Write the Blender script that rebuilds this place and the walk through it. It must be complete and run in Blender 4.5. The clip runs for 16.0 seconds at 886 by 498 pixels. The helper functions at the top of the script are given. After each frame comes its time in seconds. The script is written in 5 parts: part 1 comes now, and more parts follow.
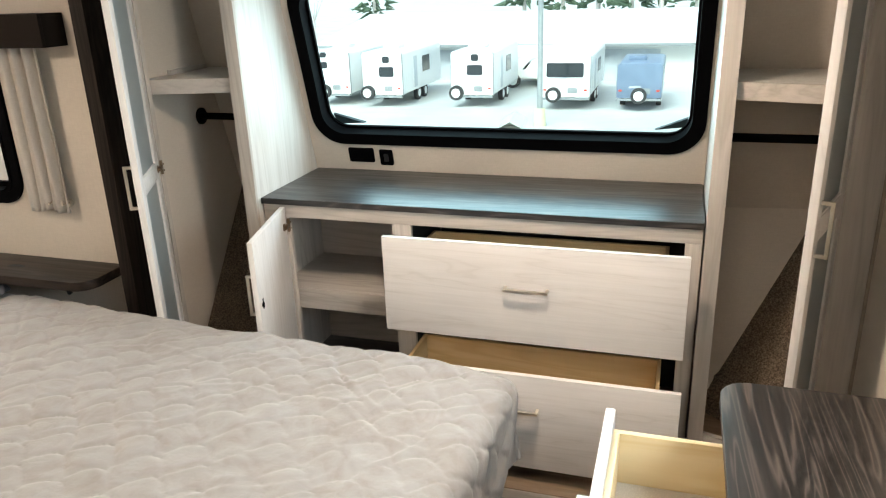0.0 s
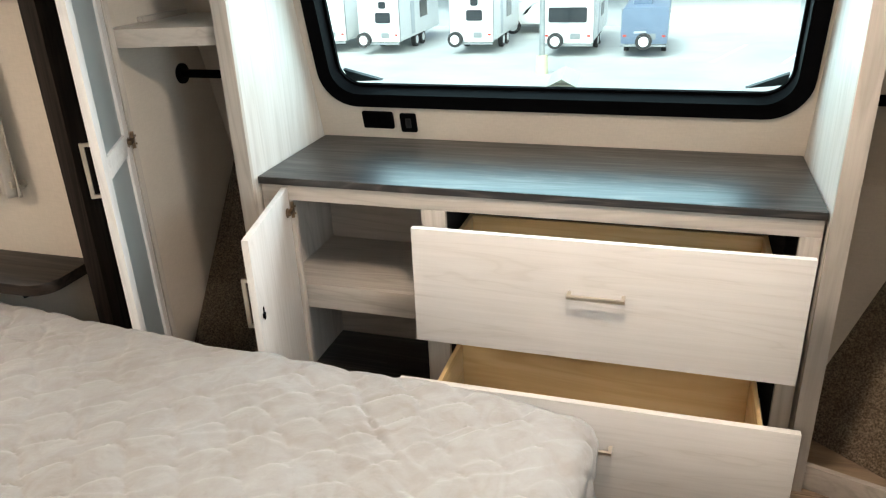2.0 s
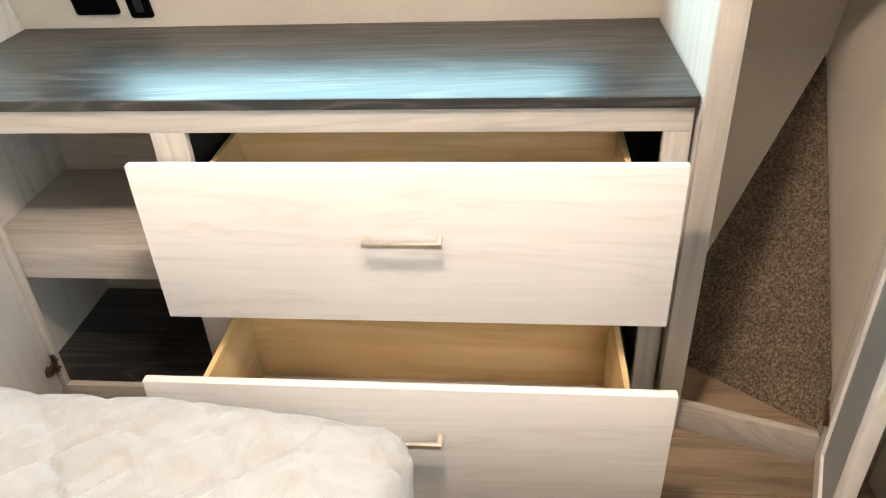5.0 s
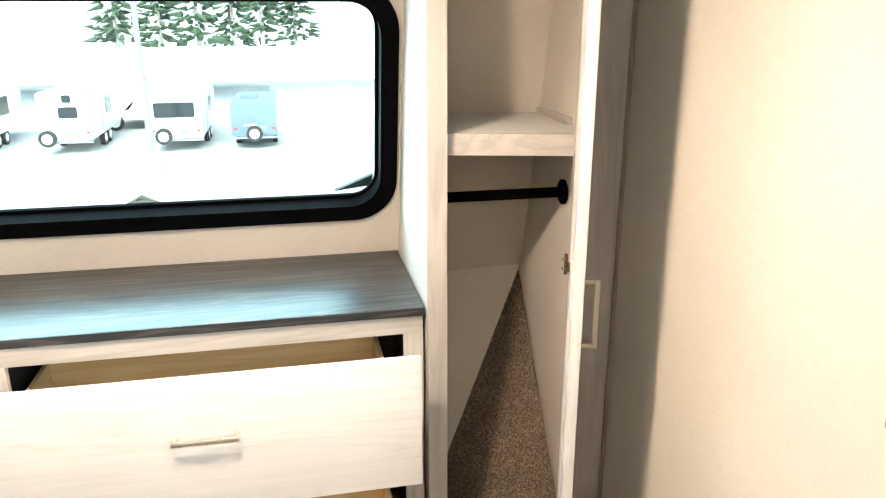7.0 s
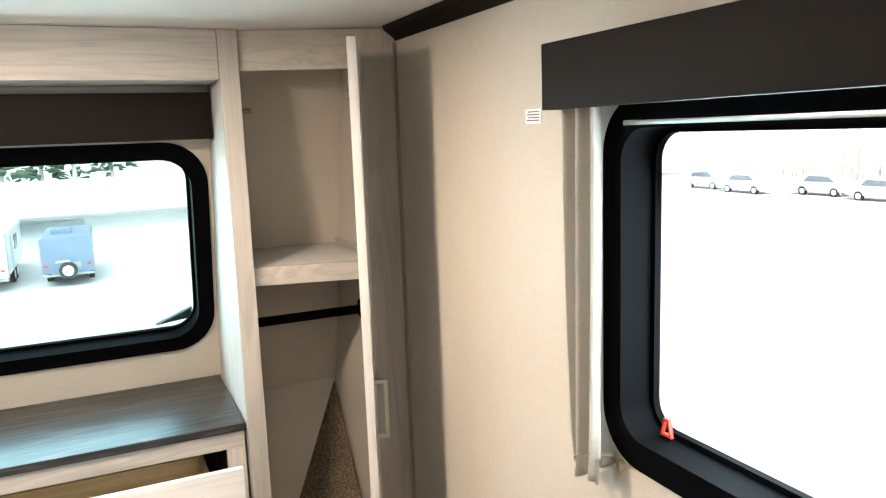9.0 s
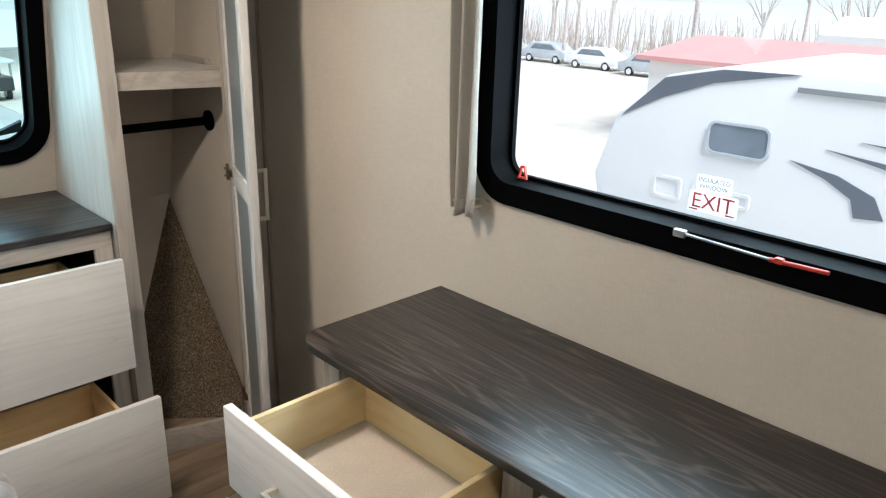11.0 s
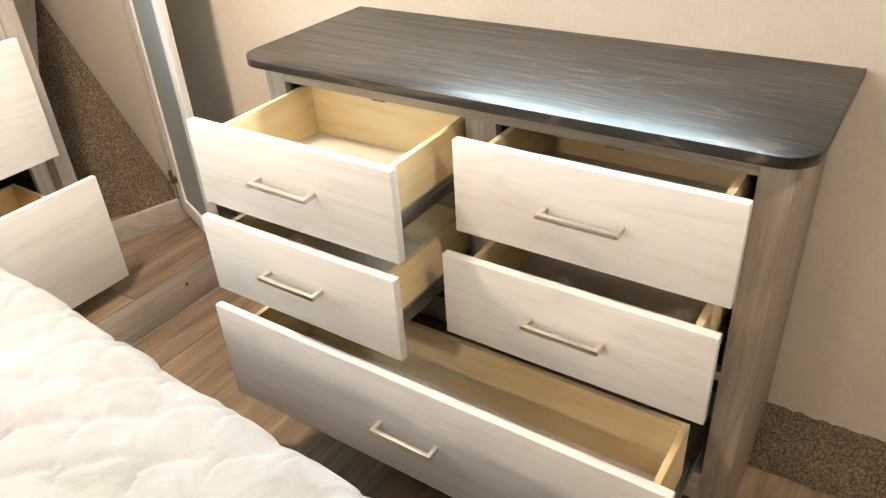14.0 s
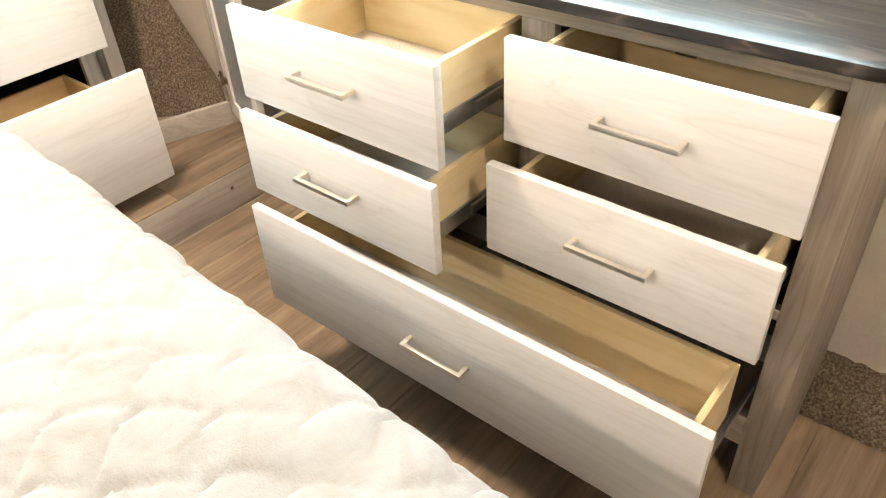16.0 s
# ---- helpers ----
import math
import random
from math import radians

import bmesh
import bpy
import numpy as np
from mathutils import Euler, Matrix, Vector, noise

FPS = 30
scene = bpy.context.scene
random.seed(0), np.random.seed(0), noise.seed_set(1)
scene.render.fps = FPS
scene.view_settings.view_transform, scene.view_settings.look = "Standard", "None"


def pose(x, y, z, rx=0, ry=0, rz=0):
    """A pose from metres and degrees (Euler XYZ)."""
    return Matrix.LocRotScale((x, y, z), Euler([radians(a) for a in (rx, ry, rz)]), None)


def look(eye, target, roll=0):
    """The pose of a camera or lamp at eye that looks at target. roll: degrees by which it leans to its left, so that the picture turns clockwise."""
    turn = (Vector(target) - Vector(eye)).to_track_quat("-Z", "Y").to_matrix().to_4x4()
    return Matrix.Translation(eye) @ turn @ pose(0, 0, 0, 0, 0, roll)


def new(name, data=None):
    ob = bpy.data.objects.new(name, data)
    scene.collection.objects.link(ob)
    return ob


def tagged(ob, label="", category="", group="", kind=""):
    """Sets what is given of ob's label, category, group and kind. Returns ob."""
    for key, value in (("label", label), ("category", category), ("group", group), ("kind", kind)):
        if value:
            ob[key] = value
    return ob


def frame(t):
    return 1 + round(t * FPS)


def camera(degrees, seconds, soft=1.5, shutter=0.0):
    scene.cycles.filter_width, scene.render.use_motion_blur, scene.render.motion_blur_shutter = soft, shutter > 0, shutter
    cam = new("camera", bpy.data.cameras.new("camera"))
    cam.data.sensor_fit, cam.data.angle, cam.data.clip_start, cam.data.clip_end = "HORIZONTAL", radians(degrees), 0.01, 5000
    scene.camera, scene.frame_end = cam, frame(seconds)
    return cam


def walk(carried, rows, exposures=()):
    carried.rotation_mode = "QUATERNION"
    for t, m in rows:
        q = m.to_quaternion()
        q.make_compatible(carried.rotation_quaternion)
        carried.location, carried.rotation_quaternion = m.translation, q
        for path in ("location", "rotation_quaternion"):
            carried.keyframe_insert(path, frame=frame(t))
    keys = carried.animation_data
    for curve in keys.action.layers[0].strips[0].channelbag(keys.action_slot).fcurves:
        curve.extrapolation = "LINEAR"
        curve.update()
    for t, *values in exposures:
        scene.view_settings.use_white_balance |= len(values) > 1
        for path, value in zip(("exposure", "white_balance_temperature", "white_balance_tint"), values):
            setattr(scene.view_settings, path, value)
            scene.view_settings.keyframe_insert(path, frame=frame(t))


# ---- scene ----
cam = camera(61.6, 16.0, soft=1.2)
PATH = [
    (0, (0.644, 1.078, 1.616), (0.065, 2.868, 0.936), -2.0),
    (0.5, (0.629, 1.095, 1.625), (0.039, 2.866, 0.907), -2.5),
    (1, (0.572, 1.198, 1.607), (-0.035, 2.952, 0.862), -2.7),
    (1.5, (0.453, 1.371, 1.576), (-0.167, 3.113, 0.815), -2.4),
    (2, (0.379, 1.515, 1.562), (-0.182, 3.257, 0.756), -2.4),
    (2.5, (0.369, 1.707, 1.515), (-0.089, 3.456, 0.66), -2.1),
    (3, (0.385, 1.91, 1.468), (-0.028, 3.6, 0.482), -2.6),
    (3.2, (0.387, 1.967, 1.454), (-0.015, 3.637, 0.429), -2.4),
    (5.3, (0.458, 2.069, 1.408), (0.339, 3.736, 0.31), -3.3),
    (5.5, (0.492, 2.037, 1.422), (0.431, 3.735, 0.368), -3.4),
    (6, (0.495, 1.936, 1.47), (0.574, 3.715, 0.56), -3.1),
    (6.5, (0.454, 1.77, 1.54), (0.63, 3.609, 0.774), -1.9),
    (7, (0.456, 1.677, 1.584), (0.838, 3.544, 0.977), -0.1),
    (7.5, (0.464, 1.627, 1.635), (1.032, 3.476, 1.125), -0.1),
    (8, (0.476, 1.555, 1.689), (1.147, 3.407, 1.341), -0.5),
    (8.2, (0.483, 1.508, 1.693), (1.178, 3.36, 1.398), -1.4),
    (10.5, (0.182, 1.243, 1.573), (1.379, 2.76, 1.057), 0.8),
    (11, (0.012, 1.225, 1.571), (1.336, 2.567, 0.902), 1.6),
    (11.5, (-0.14, 1.211, 1.522), (1.28, 2.403, 0.771), 1.4),
    (12, (-0.226, 1.201, 1.487), (1.244, 2.282, 0.668), 1.3),
    (12.5, (-0.234, 1.196, 1.443), (1.231, 2.223, 0.55), -0.7),
    (13, (-0.231, 1.198, 1.411), (1.21, 2.21, 0.464), -3.0),
    (13.5, (-0.236, 1.197, 1.378), (1.165, 2.195, 0.357), -3.8),
    (14, (-0.245, 1.198, 1.355), (1.131, 2.175, 0.282), -3.8),
    (14.5, (-0.241, 1.199, 1.327), (1.11, 2.162, 0.211), -3.9),
    (15, (-0.239, 1.203, 1.301), (1.066, 2.142, 0.112), -3.8),
    (15.5, (-0.226, 1.203, 1.284), (1.032, 2.138, 0.042), -4.2),
    (16, (-0.191, 1.206, 1.282), (1.003, 2.249, 0.062), -3.3),
]
walk(cam, [(t, look(eye, target, roll)) for t, eye, target, roll in PATH],
     exposures=[(0, 1.63, 6900, 16), (1.5, 1.63, 6900, 16), (2.5, 1.63, 6900, 16), (3.2, 1.71, 6900, 16), (5.5, 2.28, 6950, 17), (6.5, 2.47, 6900, 15),
                (7.5, 2.22, 6900, 15), (8.2, 2.12, 6900, 15), (10.5, 1.25, 6250, 11), (11, 1.05, 6300, 12), (12, 0.95, 6650, 14),
                (13, 1.78, 6850, 14), (14, 2.32, 7000, 14), (15, 2.52, 7050, 15), (16, 2.58, 7050, 14)])

# ---- world, sun, lamps ----
world = bpy.data.worlds.new("sky")
scene.world = world
world.use_nodes = True
wn = world.node_tree.nodes
sky = wn.new("ShaderNodeTexSky")
sky.sky_type, sky.sun_disc = "NISHITA", False
sky.sun_elevation, sky.sun_rotation = radians(38), radians(158)
sky.air_density, sky.dust_density = 1.2, 4.0
world.node_tree.links.new(sky.outputs[0], wn["Background"].inputs[0])
wn["Background"].inputs[1].default_value = 0.15

sun_data = bpy.data.lights.new("sun", "SUN")
sun_data.energy, sun_data.angle, sun_data.color = 2.6, radians(30), (1.0, 0.97, 0.92)
sun = new("sun", sun_data)
sun.matrix_world = look((0, 0, 30), (9, 22, 0))

WARM = (1.0, 0.86, 0.70)
COOL = (0.70, 0.92, 1.0)


def area_lamp(name, matrix, sx, sy, watts, colour):
    data = bpy.data.lights.new(name, "AREA")
    data.shape, data.size, data.size_y = "RECTANGLE", sx, sy
    data.energy, data.color = watts, colour
    ob = new(name, data)
    ob.matrix_world = matrix
    return ob


area_lamp("front_window_daylight", look((0.01, 3.80, 1.36), (0.01, 2.8, 0.93)), 1.28, 0.48, 5.1, COOL)
area_lamp("side_window_daylight", look((1.26, 1.84, 1.42), (0.3, 1.84, 1.12)), 0.76, 0.44, 6.5, COOL)
area_lamp("bedside_window_daylight", look((-1.80, 3.17, 1.22), (-1.6, 2.2, 0.8)), 0.34, 0.5, 2.0, COOL)
LAMPS = [(0.30, 2.60, 1.15), (0.20, 0.80, 0.54), (-1.45, 1.95, 0.9)]
for lx, ly, share in LAMPS:
    data = bpy.data.lights.new("ceiling_lamp_dome", "POINT")
    data.shadow_soft_size, data.energy, data.color = 0.045, 0.8 * share, WARM
    new("ceiling_lamp_dome", data).matrix_world = pose(lx, ly, 1.850)
    data = bpy.data.lights.new("ceiling_lamp", "AREA")
    data.shape, data.size, data.energy, data.color = "DISK", 0.12, 5.2 * share, WARM
    new("ceiling_lamp", data).matrix_world = pose(lx, ly, 1.895)

# ---- materials ----


def material(name, rough=0.5, metal=0.0):
    m = bpy.data.materials.new(name)
    m.use_nodes = True
    b = m.node_tree.nodes["Principled BSDF"]
    b.inputs["Roughness"].default_value, b.inputs["Metallic"].default_value = rough, metal
    return m, m.node_tree.nodes, m.node_tree.links, b


def coords(nodes, links, scale, turn=(0, 0, 0)):
    tc, mp = nodes.new("ShaderNodeTexCoord"), nodes.new("ShaderNodeMapping")
    mp.inputs["Scale"].default_value = scale
    mp.inputs["Rotation"].default_value = turn
    links.new(tc.outputs["Object"], mp.inputs["Vector"])
    return mp.outputs["Vector"]


def noise_node(nodes, links, vec, scale, detail=4.0, rough=0.55, distort=0.0):
    n = nodes.new("ShaderNodeTexNoise")
    n.inputs["Scale"].default_value, n.inputs["Detail"].default_value = scale, detail
    n.inputs["Roughness"].default_value, n.inputs["Distortion"].default_value = rough, distort
    links.new(vec, n.inputs["Vector"])
    return n.outputs["Fac"]


def ramp(nodes, links, fac, stops):
    r = nodes.new("ShaderNodeValToRGB")
    while len(r.color_ramp.elements) < len(stops):
        r.color_ramp.elements.new(0.5)
    for e, (p, c) in zip(r.color_ramp.elements, stops):
        e.position, e.color = p, (*c, 1)
    links.new(fac, r.inputs["Fac"])
    return r.outputs["Color"]


def mixed(nodes, links, a, b, fac, mode="MULTIPLY"):
    m = nodes.new("ShaderNodeMix")
    m.data_type, m.blend_type = "RGBA", mode
    if isinstance(fac, float):
        m.inputs[0].default_value = fac
    else:
        links.new(fac, m.inputs[0])
    for s, v in ((6, a), (7, b)):
        if isinstance(v, tuple):
            m.inputs[s].default_value = (*v, 1)
        else:
            links.new(v, m.inputs[s])
    return m.outputs[2]


def bumped(nodes, links, bsdf, fac, strength, distance):
    b = nodes.new("ShaderNodeBump")
    b.inputs["Strength"].default_value, b.inputs["Distance"].default_value = strength, distance
    links.new(fac, b.inputs["Height"])
    links.new(b.outputs[0], bsdf.inputs["Normal"])


def wood(name, dark, mid, light, axis, rough=0.5, fine=1.0, contrast=1.0, bump=0.25, rings=14.0, knee=0.35):
    """Timber or printed timber whose grain runs along axis 0, 1 or 2."""
    m, n, l, b = material(name, rough)
    s = [9.0, 9.0, 9.0]
    s[axis] = 0.8
    fine_s = [120.0 * fine] * 3
    fine_s[axis] = 3.0
    v = coords(n, l, s)
    cath = noise_node(n, l, v, 1.0, 3, 0.5, 1.6)
    w = n.new("ShaderNodeMath")
    w.operation = "MULTIPLY"
    l.new(cath, w.inputs[0])
    w.inputs[1].default_value = rings
    fr = n.new("ShaderNodeMath")
    fr.operation = "PINGPONG"
    fr.inputs[1].default_value = 1.0
    l.new(w.outputs[0], fr.inputs[0])
    streak = noise_node(n, l, coords(n, l, fine_s), 1.0, 5, 0.65)
    base = ramp(n, l, fr.outputs[0], [(0.0, dark), (knee, mid), (1.0, light)])
    lines = ramp(n, l, streak, [(0.32, tuple(1 - 0.45 * contrast for _ in range(3))), (0.6, (1, 1, 1))])
    big = ramp(n, l, noise_node(n, l, coords(n, l, (1.3, 1.3, 1.3)), 1.7, 3), [(0.3, (0.88, 0.88, 0.88)), (0.7, (1, 1, 1))])
    col = mixed(n, l, mixed(n, l, base, lines, 0.8), big, 0.8)
    l.new(col, b.inputs["Base Color"])
    rr = ramp(n, l, streak, [(0.2, (rough + 0.15,) * 3), (0.8, (rough - 0.08,) * 3)])
    l.new(rr, b.inputs["Roughness"])
    bumped(n, l, b, streak, bump, 0.0015)
    return m


def plain(name, colour, rough=0.5, metal=0.0, vary=0.08, scale=6.0, bump=0.05, grain=350.0):
    m, n, l, b = material(name, rough, metal)
    v = coords(n, l, (1, 1, 1))
    big = noise_node(n, l, v, scale, 4)
    lo = tuple(c * (1 - vary) for c in colour)
    hi = tuple(min(1.0, c * (1 + vary)) for c in colour)
    l.new(ramp(n, l, big, [(0.3, lo), (0.7, hi)]), b.inputs["Base Color"])
    fine = noise_node(n, l, v, grain, 2)
    l.new(ramp(n, l, fine, [(0.2, (max(0.02, rough - 0.06),) * 3), (0.8, (rough + 0.06,) * 3)]), b.inputs["Roughness"])
    if bump:
        bumped(n, l, b, fine, bump, 0.001)
    return m


FRONT_D, FRONT_M, FRONT_L = (0.625, 0.600, 0.580), (0.668, 0.645, 0.628), (0.695, 0.675, 0.662)
white_oak_x = wood("white_washed_oak_x", FRONT_D, FRONT_M, FRONT_L, 0, 0.36, 1.0, 0.20, 0.08, 11.0, 0.16)
white_oak_y = wood("white_washed_oak_y", FRONT_D, FRONT_M, FRONT_L, 1, 0.36, 1.0, 0.20, 0.08, 11.0, 0.16)
white_oak_z = wood("white_washed_oak_z", FRONT_D, FRONT_M, FRONT_L, 2, 0.36, 1.0, 0.20, 0.08, 11.0, 0.16)
FRAME_D, FRAME_M, FRAME_L = (0.43, 0.39, 0.345), (0.485, 0.44, 0.395), (0.525, 0.48, 0.435)
frame_oak_x = wood("greige_oak_x", FRAME_D, FRAME_M, FRAME_L, 0, 0.45, 1.0, 0.28, 0.12, 10.0)
frame_oak_y = wood("greige_oak_y", FRAME_D, FRAME_M, FRAME_L, 1, 0.45, 1.0, 0.28, 0.12, 10.0)
frame_oak_z = wood("greige_oak_z", FRAME_D, FRAME_M, FRAME_L, 2, 0.45, 1.0, 0.28, 0.12, 10.0)
panel_oak_z = wood("pale_oak_panel", (0.585, 0.565, 0.53), (0.63, 0.61, 0.575), (0.655, 0.64, 0.61), 2, 0.42, 1.0, 0.25, 0.1, 9.0)
chest_oak_z = wood("grey_oak_z", (0.285, 0.243, 0.20), (0.335, 0.288, 0.240), (0.38, 0.33, 0.28), 2, 0.5, 1.0, 0.5, 0.2, 12.0, 0.3)
chest_oak_y = wood("grey_oak_y", (0.285, 0.243, 0.20), (0.335, 0.288, 0.240), (0.38, 0.33, 0.28), 1, 0.5, 1.0, 0.5, 0.2, 12.0, 0.3)
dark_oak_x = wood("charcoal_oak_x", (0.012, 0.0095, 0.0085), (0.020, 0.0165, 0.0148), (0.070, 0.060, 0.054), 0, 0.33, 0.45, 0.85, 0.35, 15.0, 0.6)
dark_oak_y = wood("charcoal_oak_y", (0.0080, 0.0056, 0.0044), (0.017, 0.0120, 0.0096), (0.082, 0.060, 0.048), 1, 0.33, 0.5, 0.9, 0.45, 20.0, 0.62)
dark_oak_x.node_tree.nodes["Principled BSDF"].inputs["Specular IOR Level"].default_value = 0.7
dark_oak_y.node_tree.nodes["Principled BSDF"].inputs["Specular IOR Level"].default_value = 0.5
brown_oak_z = wood("dark_brown_trim", (0.008, 0.0055, 0.0045), (0.014, 0.0098, 0.008), (0.022, 0.016, 0.013), 2, 0.5, 1.0, 0.5, 0.2)
brown_oak_z.node_tree.nodes["Principled BSDF"].inputs["Specular IOR Level"].default_value = 0.15
dark_brown_shelf = wood("dark_brown_oak_shelf", (0.008, 0.0052, 0.0038), (0.014, 0.0093, 0.0068), (0.030, 0.021, 0.016), 0, 0.36, 0.8, 0.7, 0.15)
dark_brown_shelf.node_tree.nodes["Principled BSDF"].inputs["Specular IOR Level"].default_value = 0.25
brown_oak_x = plain("dark_brown_valance", (0.0125, 0.0090, 0.0072), 0.6, 0, 0.1, 5, 0.08, 500)
brown_oak_y = plain("dark_brown_crown", (0.0125, 0.0090, 0.0072), 0.6, 0, 0.1, 5, 0.08, 500)
for dm in (brown_oak_x, brown_oak_y):
    dm.node_tree.nodes["Principled BSDF"].inputs["Specular IOR Level"].default_value = 0.08
plywood_x = wood("birch_plywood_x", (0.69, 0.53, 0.29), (0.74, 0.60, 0.37), (0.77, 0.64, 0.42), 0, 0.5, 0.8, 0.08, 0.05, 4.0)
plywood_y = wood("birch_plywood_y", (0.69, 0.53, 0.29), (0.74, 0.60, 0.37), (0.77, 0.64, 0.42), 1, 0.5, 0.8, 0.08, 0.05, 4.0)
tan_ply_x = wood("tan_plywood_x", (0.58, 0.39, 0.18), (0.66, 0.47, 0.24), (0.70, 0.52, 0.28), 0, 0.5, 0.8, 0.08, 0.05, 4.0)
tan_ply_y = wood("tan_plywood_y", (0.58, 0.39, 0.18), (0.66, 0.47, 0.24), (0.70, 0.52, 0.28), 1, 0.5, 0.8, 0.08, 0.05, 4.0)
drawer_liner = plain("pale_hardboard", (0.58, 0.52, 0.46), 0.26, 0, 0.06, 9)
black_plastic = plain("black_plastic", (0.0016, 0.0016, 0.002), 0.75, 0, 0.2, 20, 0.04)
black_plastic.node_tree.nodes["Principled BSDF"].inputs["Specular IOR Level"].default_value = 0.03
black_rubber = plain("black_rubber", (0.012, 0.012, 0.013), 0.6, 0, 0.2, 20)
# near black: bed base, and cavity shade put into the drawer bays' boards
black_void = plain("dark_board_cavity_shade", (0.02, 0.018, 0.016), 0.7)
nickel = plain("brushed_nickel", (0.72, 0.66, 0.57), 0.34, 1.0, 0.03, 60, 0)
steel = plain("zinc_steel", (0.34, 0.34, 0.34), 0.35, 1.0, 0.08, 60)
bronze = plain("antique_hinge_metal", (0.20, 0.14, 0.09), 0.38, 1.0, 0.2, 80)
white_plastic = plain("white_plastic", (0.78, 0.77, 0.74), 0.4, 0, 0.03, 10)
red_plastic = plain("red_plastic", (0.50, 0.035, 0.015), 0.35, 0, 0.05, 20)
ceiling_vinyl = plain("ceiling_vinyl", (0.72, 0.70, 0.66), 0.6, 0, 0.03, 3, 0.15, 180)
tan_underside = plain("shadow_gap_board", (0.30, 0.25, 0.2), 0.7)


def wallpaper():
    m, n, l, b = material("cream_linen_wallboard", 0.55)
    v = coords(n, l, (1, 1, 1))
    a = noise_node(n, l, coords(n, l, (40, 40, 260)), 1.0, 3)
    c = noise_node(n, l, coords(n, l, (260, 260, 40)), 1.0, 3)
    weave = mixed(n, l, ramp(n, l, a, [(0.3, (0.9, 0.9, 0.9)), (0.65, (1, 1, 1))]), ramp(n, l, c, [(0.3, (0.9, 0.9, 0.9)), (0.65, (1, 1, 1))]), 1.0)
    base = ramp(n, l, noise_node(n, l, v, 2.3, 5), [(0.3, (0.54, 0.485, 0.42)), (0.7, (0.60, 0.545, 0.475))])
    l.new(mixed(n, l, base, weave, 0.55), b.inputs["Base Color"])
    bumped(n, l, b, mixed(n, l, a, c, 1.0), 0.12, 0.001)
    return m


wall_paper = wallpaper()


def carpet_material():
    m, n, l, b = material("brown_shag_carpet", 0.95)
    v = coords(n, l, (1, 1, 1))
    t = noise_node(n, l, v, 170, 3, 0.7)
    big = noise_node(n, l, v, 14, 3)
    col = ramp(n, l, t, [(0.3, (0.045, 0.03, 0.018)), (0.48, (0.15, 0.11, 0.074)), (0.66, (0.32, 0.25, 0.185))])
    l.new(mixed(n, l, col, ramp(n, l, big, [(0.3, (0.75, 0.75, 0.75)), (0.7, (1, 1, 1))]), 1.0), b.inputs["Base Color"])
    bumped(n, l, b, t, 1.0, 0.008)
    return m


carpet_mat = carpet_material()


def quilt_material():
    m, n, l, b = material("cream_quilted_cotton", 0.75)
    v = coords(n, l, (1, 1, 1))
    weave = noise_node(n, l, v, 420, 2)
    flower = noise_node(n, l, v, 11, 5, 0.6, 1.5)
    col = ramp(n, l, flower, [(0.32, (0.235, 0.217, 0.203)), (0.5, (0.266, 0.256, 0.249)), (0.68, (0.285, 0.282, 0.280))])
    l.new(col, b.inputs["Base Color"])
    b.inputs["Sheen Weight"].default_value = 0.25
    wr = noise_node(n, l, v, 45, 4, 0.6, 0.8)
    bumped(n, l, b, mixed(n, l, wr, weave, 0.25, "MIX"), 0.5, 0.006)
    return m


quilt_mat = quilt_material()


def let_through(m, colour, share):
    """Thin cloth or paper: part of the light passes."""
    n, l = m.node_tree.nodes, m.node_tree.links
    tr, mx = n.new("ShaderNodeBsdfTranslucent"), n.new("ShaderNodeMixShader")
    tr.inputs[0].default_value, mx.inputs[0].default_value = (*colour, 1), share
    l.new(n["Principled BSDF"].outputs[0], mx.inputs[1])
    l.new(tr.outputs[0], mx.inputs[2])
    l.new(mx.outputs[0], n["Material Output"].inputs[0])


def curtain_material():
    m, n, l, b = material("oatmeal_linen_curtain", 0.8)
    a = noise_node(n, l, coords(n, l, (300, 300, 60)), 1.0, 3)
    c = noise_node(n, l, coords(n, l, (60, 60, 420)), 1.0, 3)
    w = mixed(n, l, a, c, 0.5, "MIX")
    l.new(ramp(n, l, w, [(0.35, (0.50, 0.455, 0.40)), (0.6, (0.58, 0.54, 0.49))]), b.inputs["Base Color"])
    bumped(n, l, b, w, 0.3, 0.001)
    let_through(m, (0.62, 0.60, 0.56), 0.35)
    return m


curtain_mat = curtain_material()


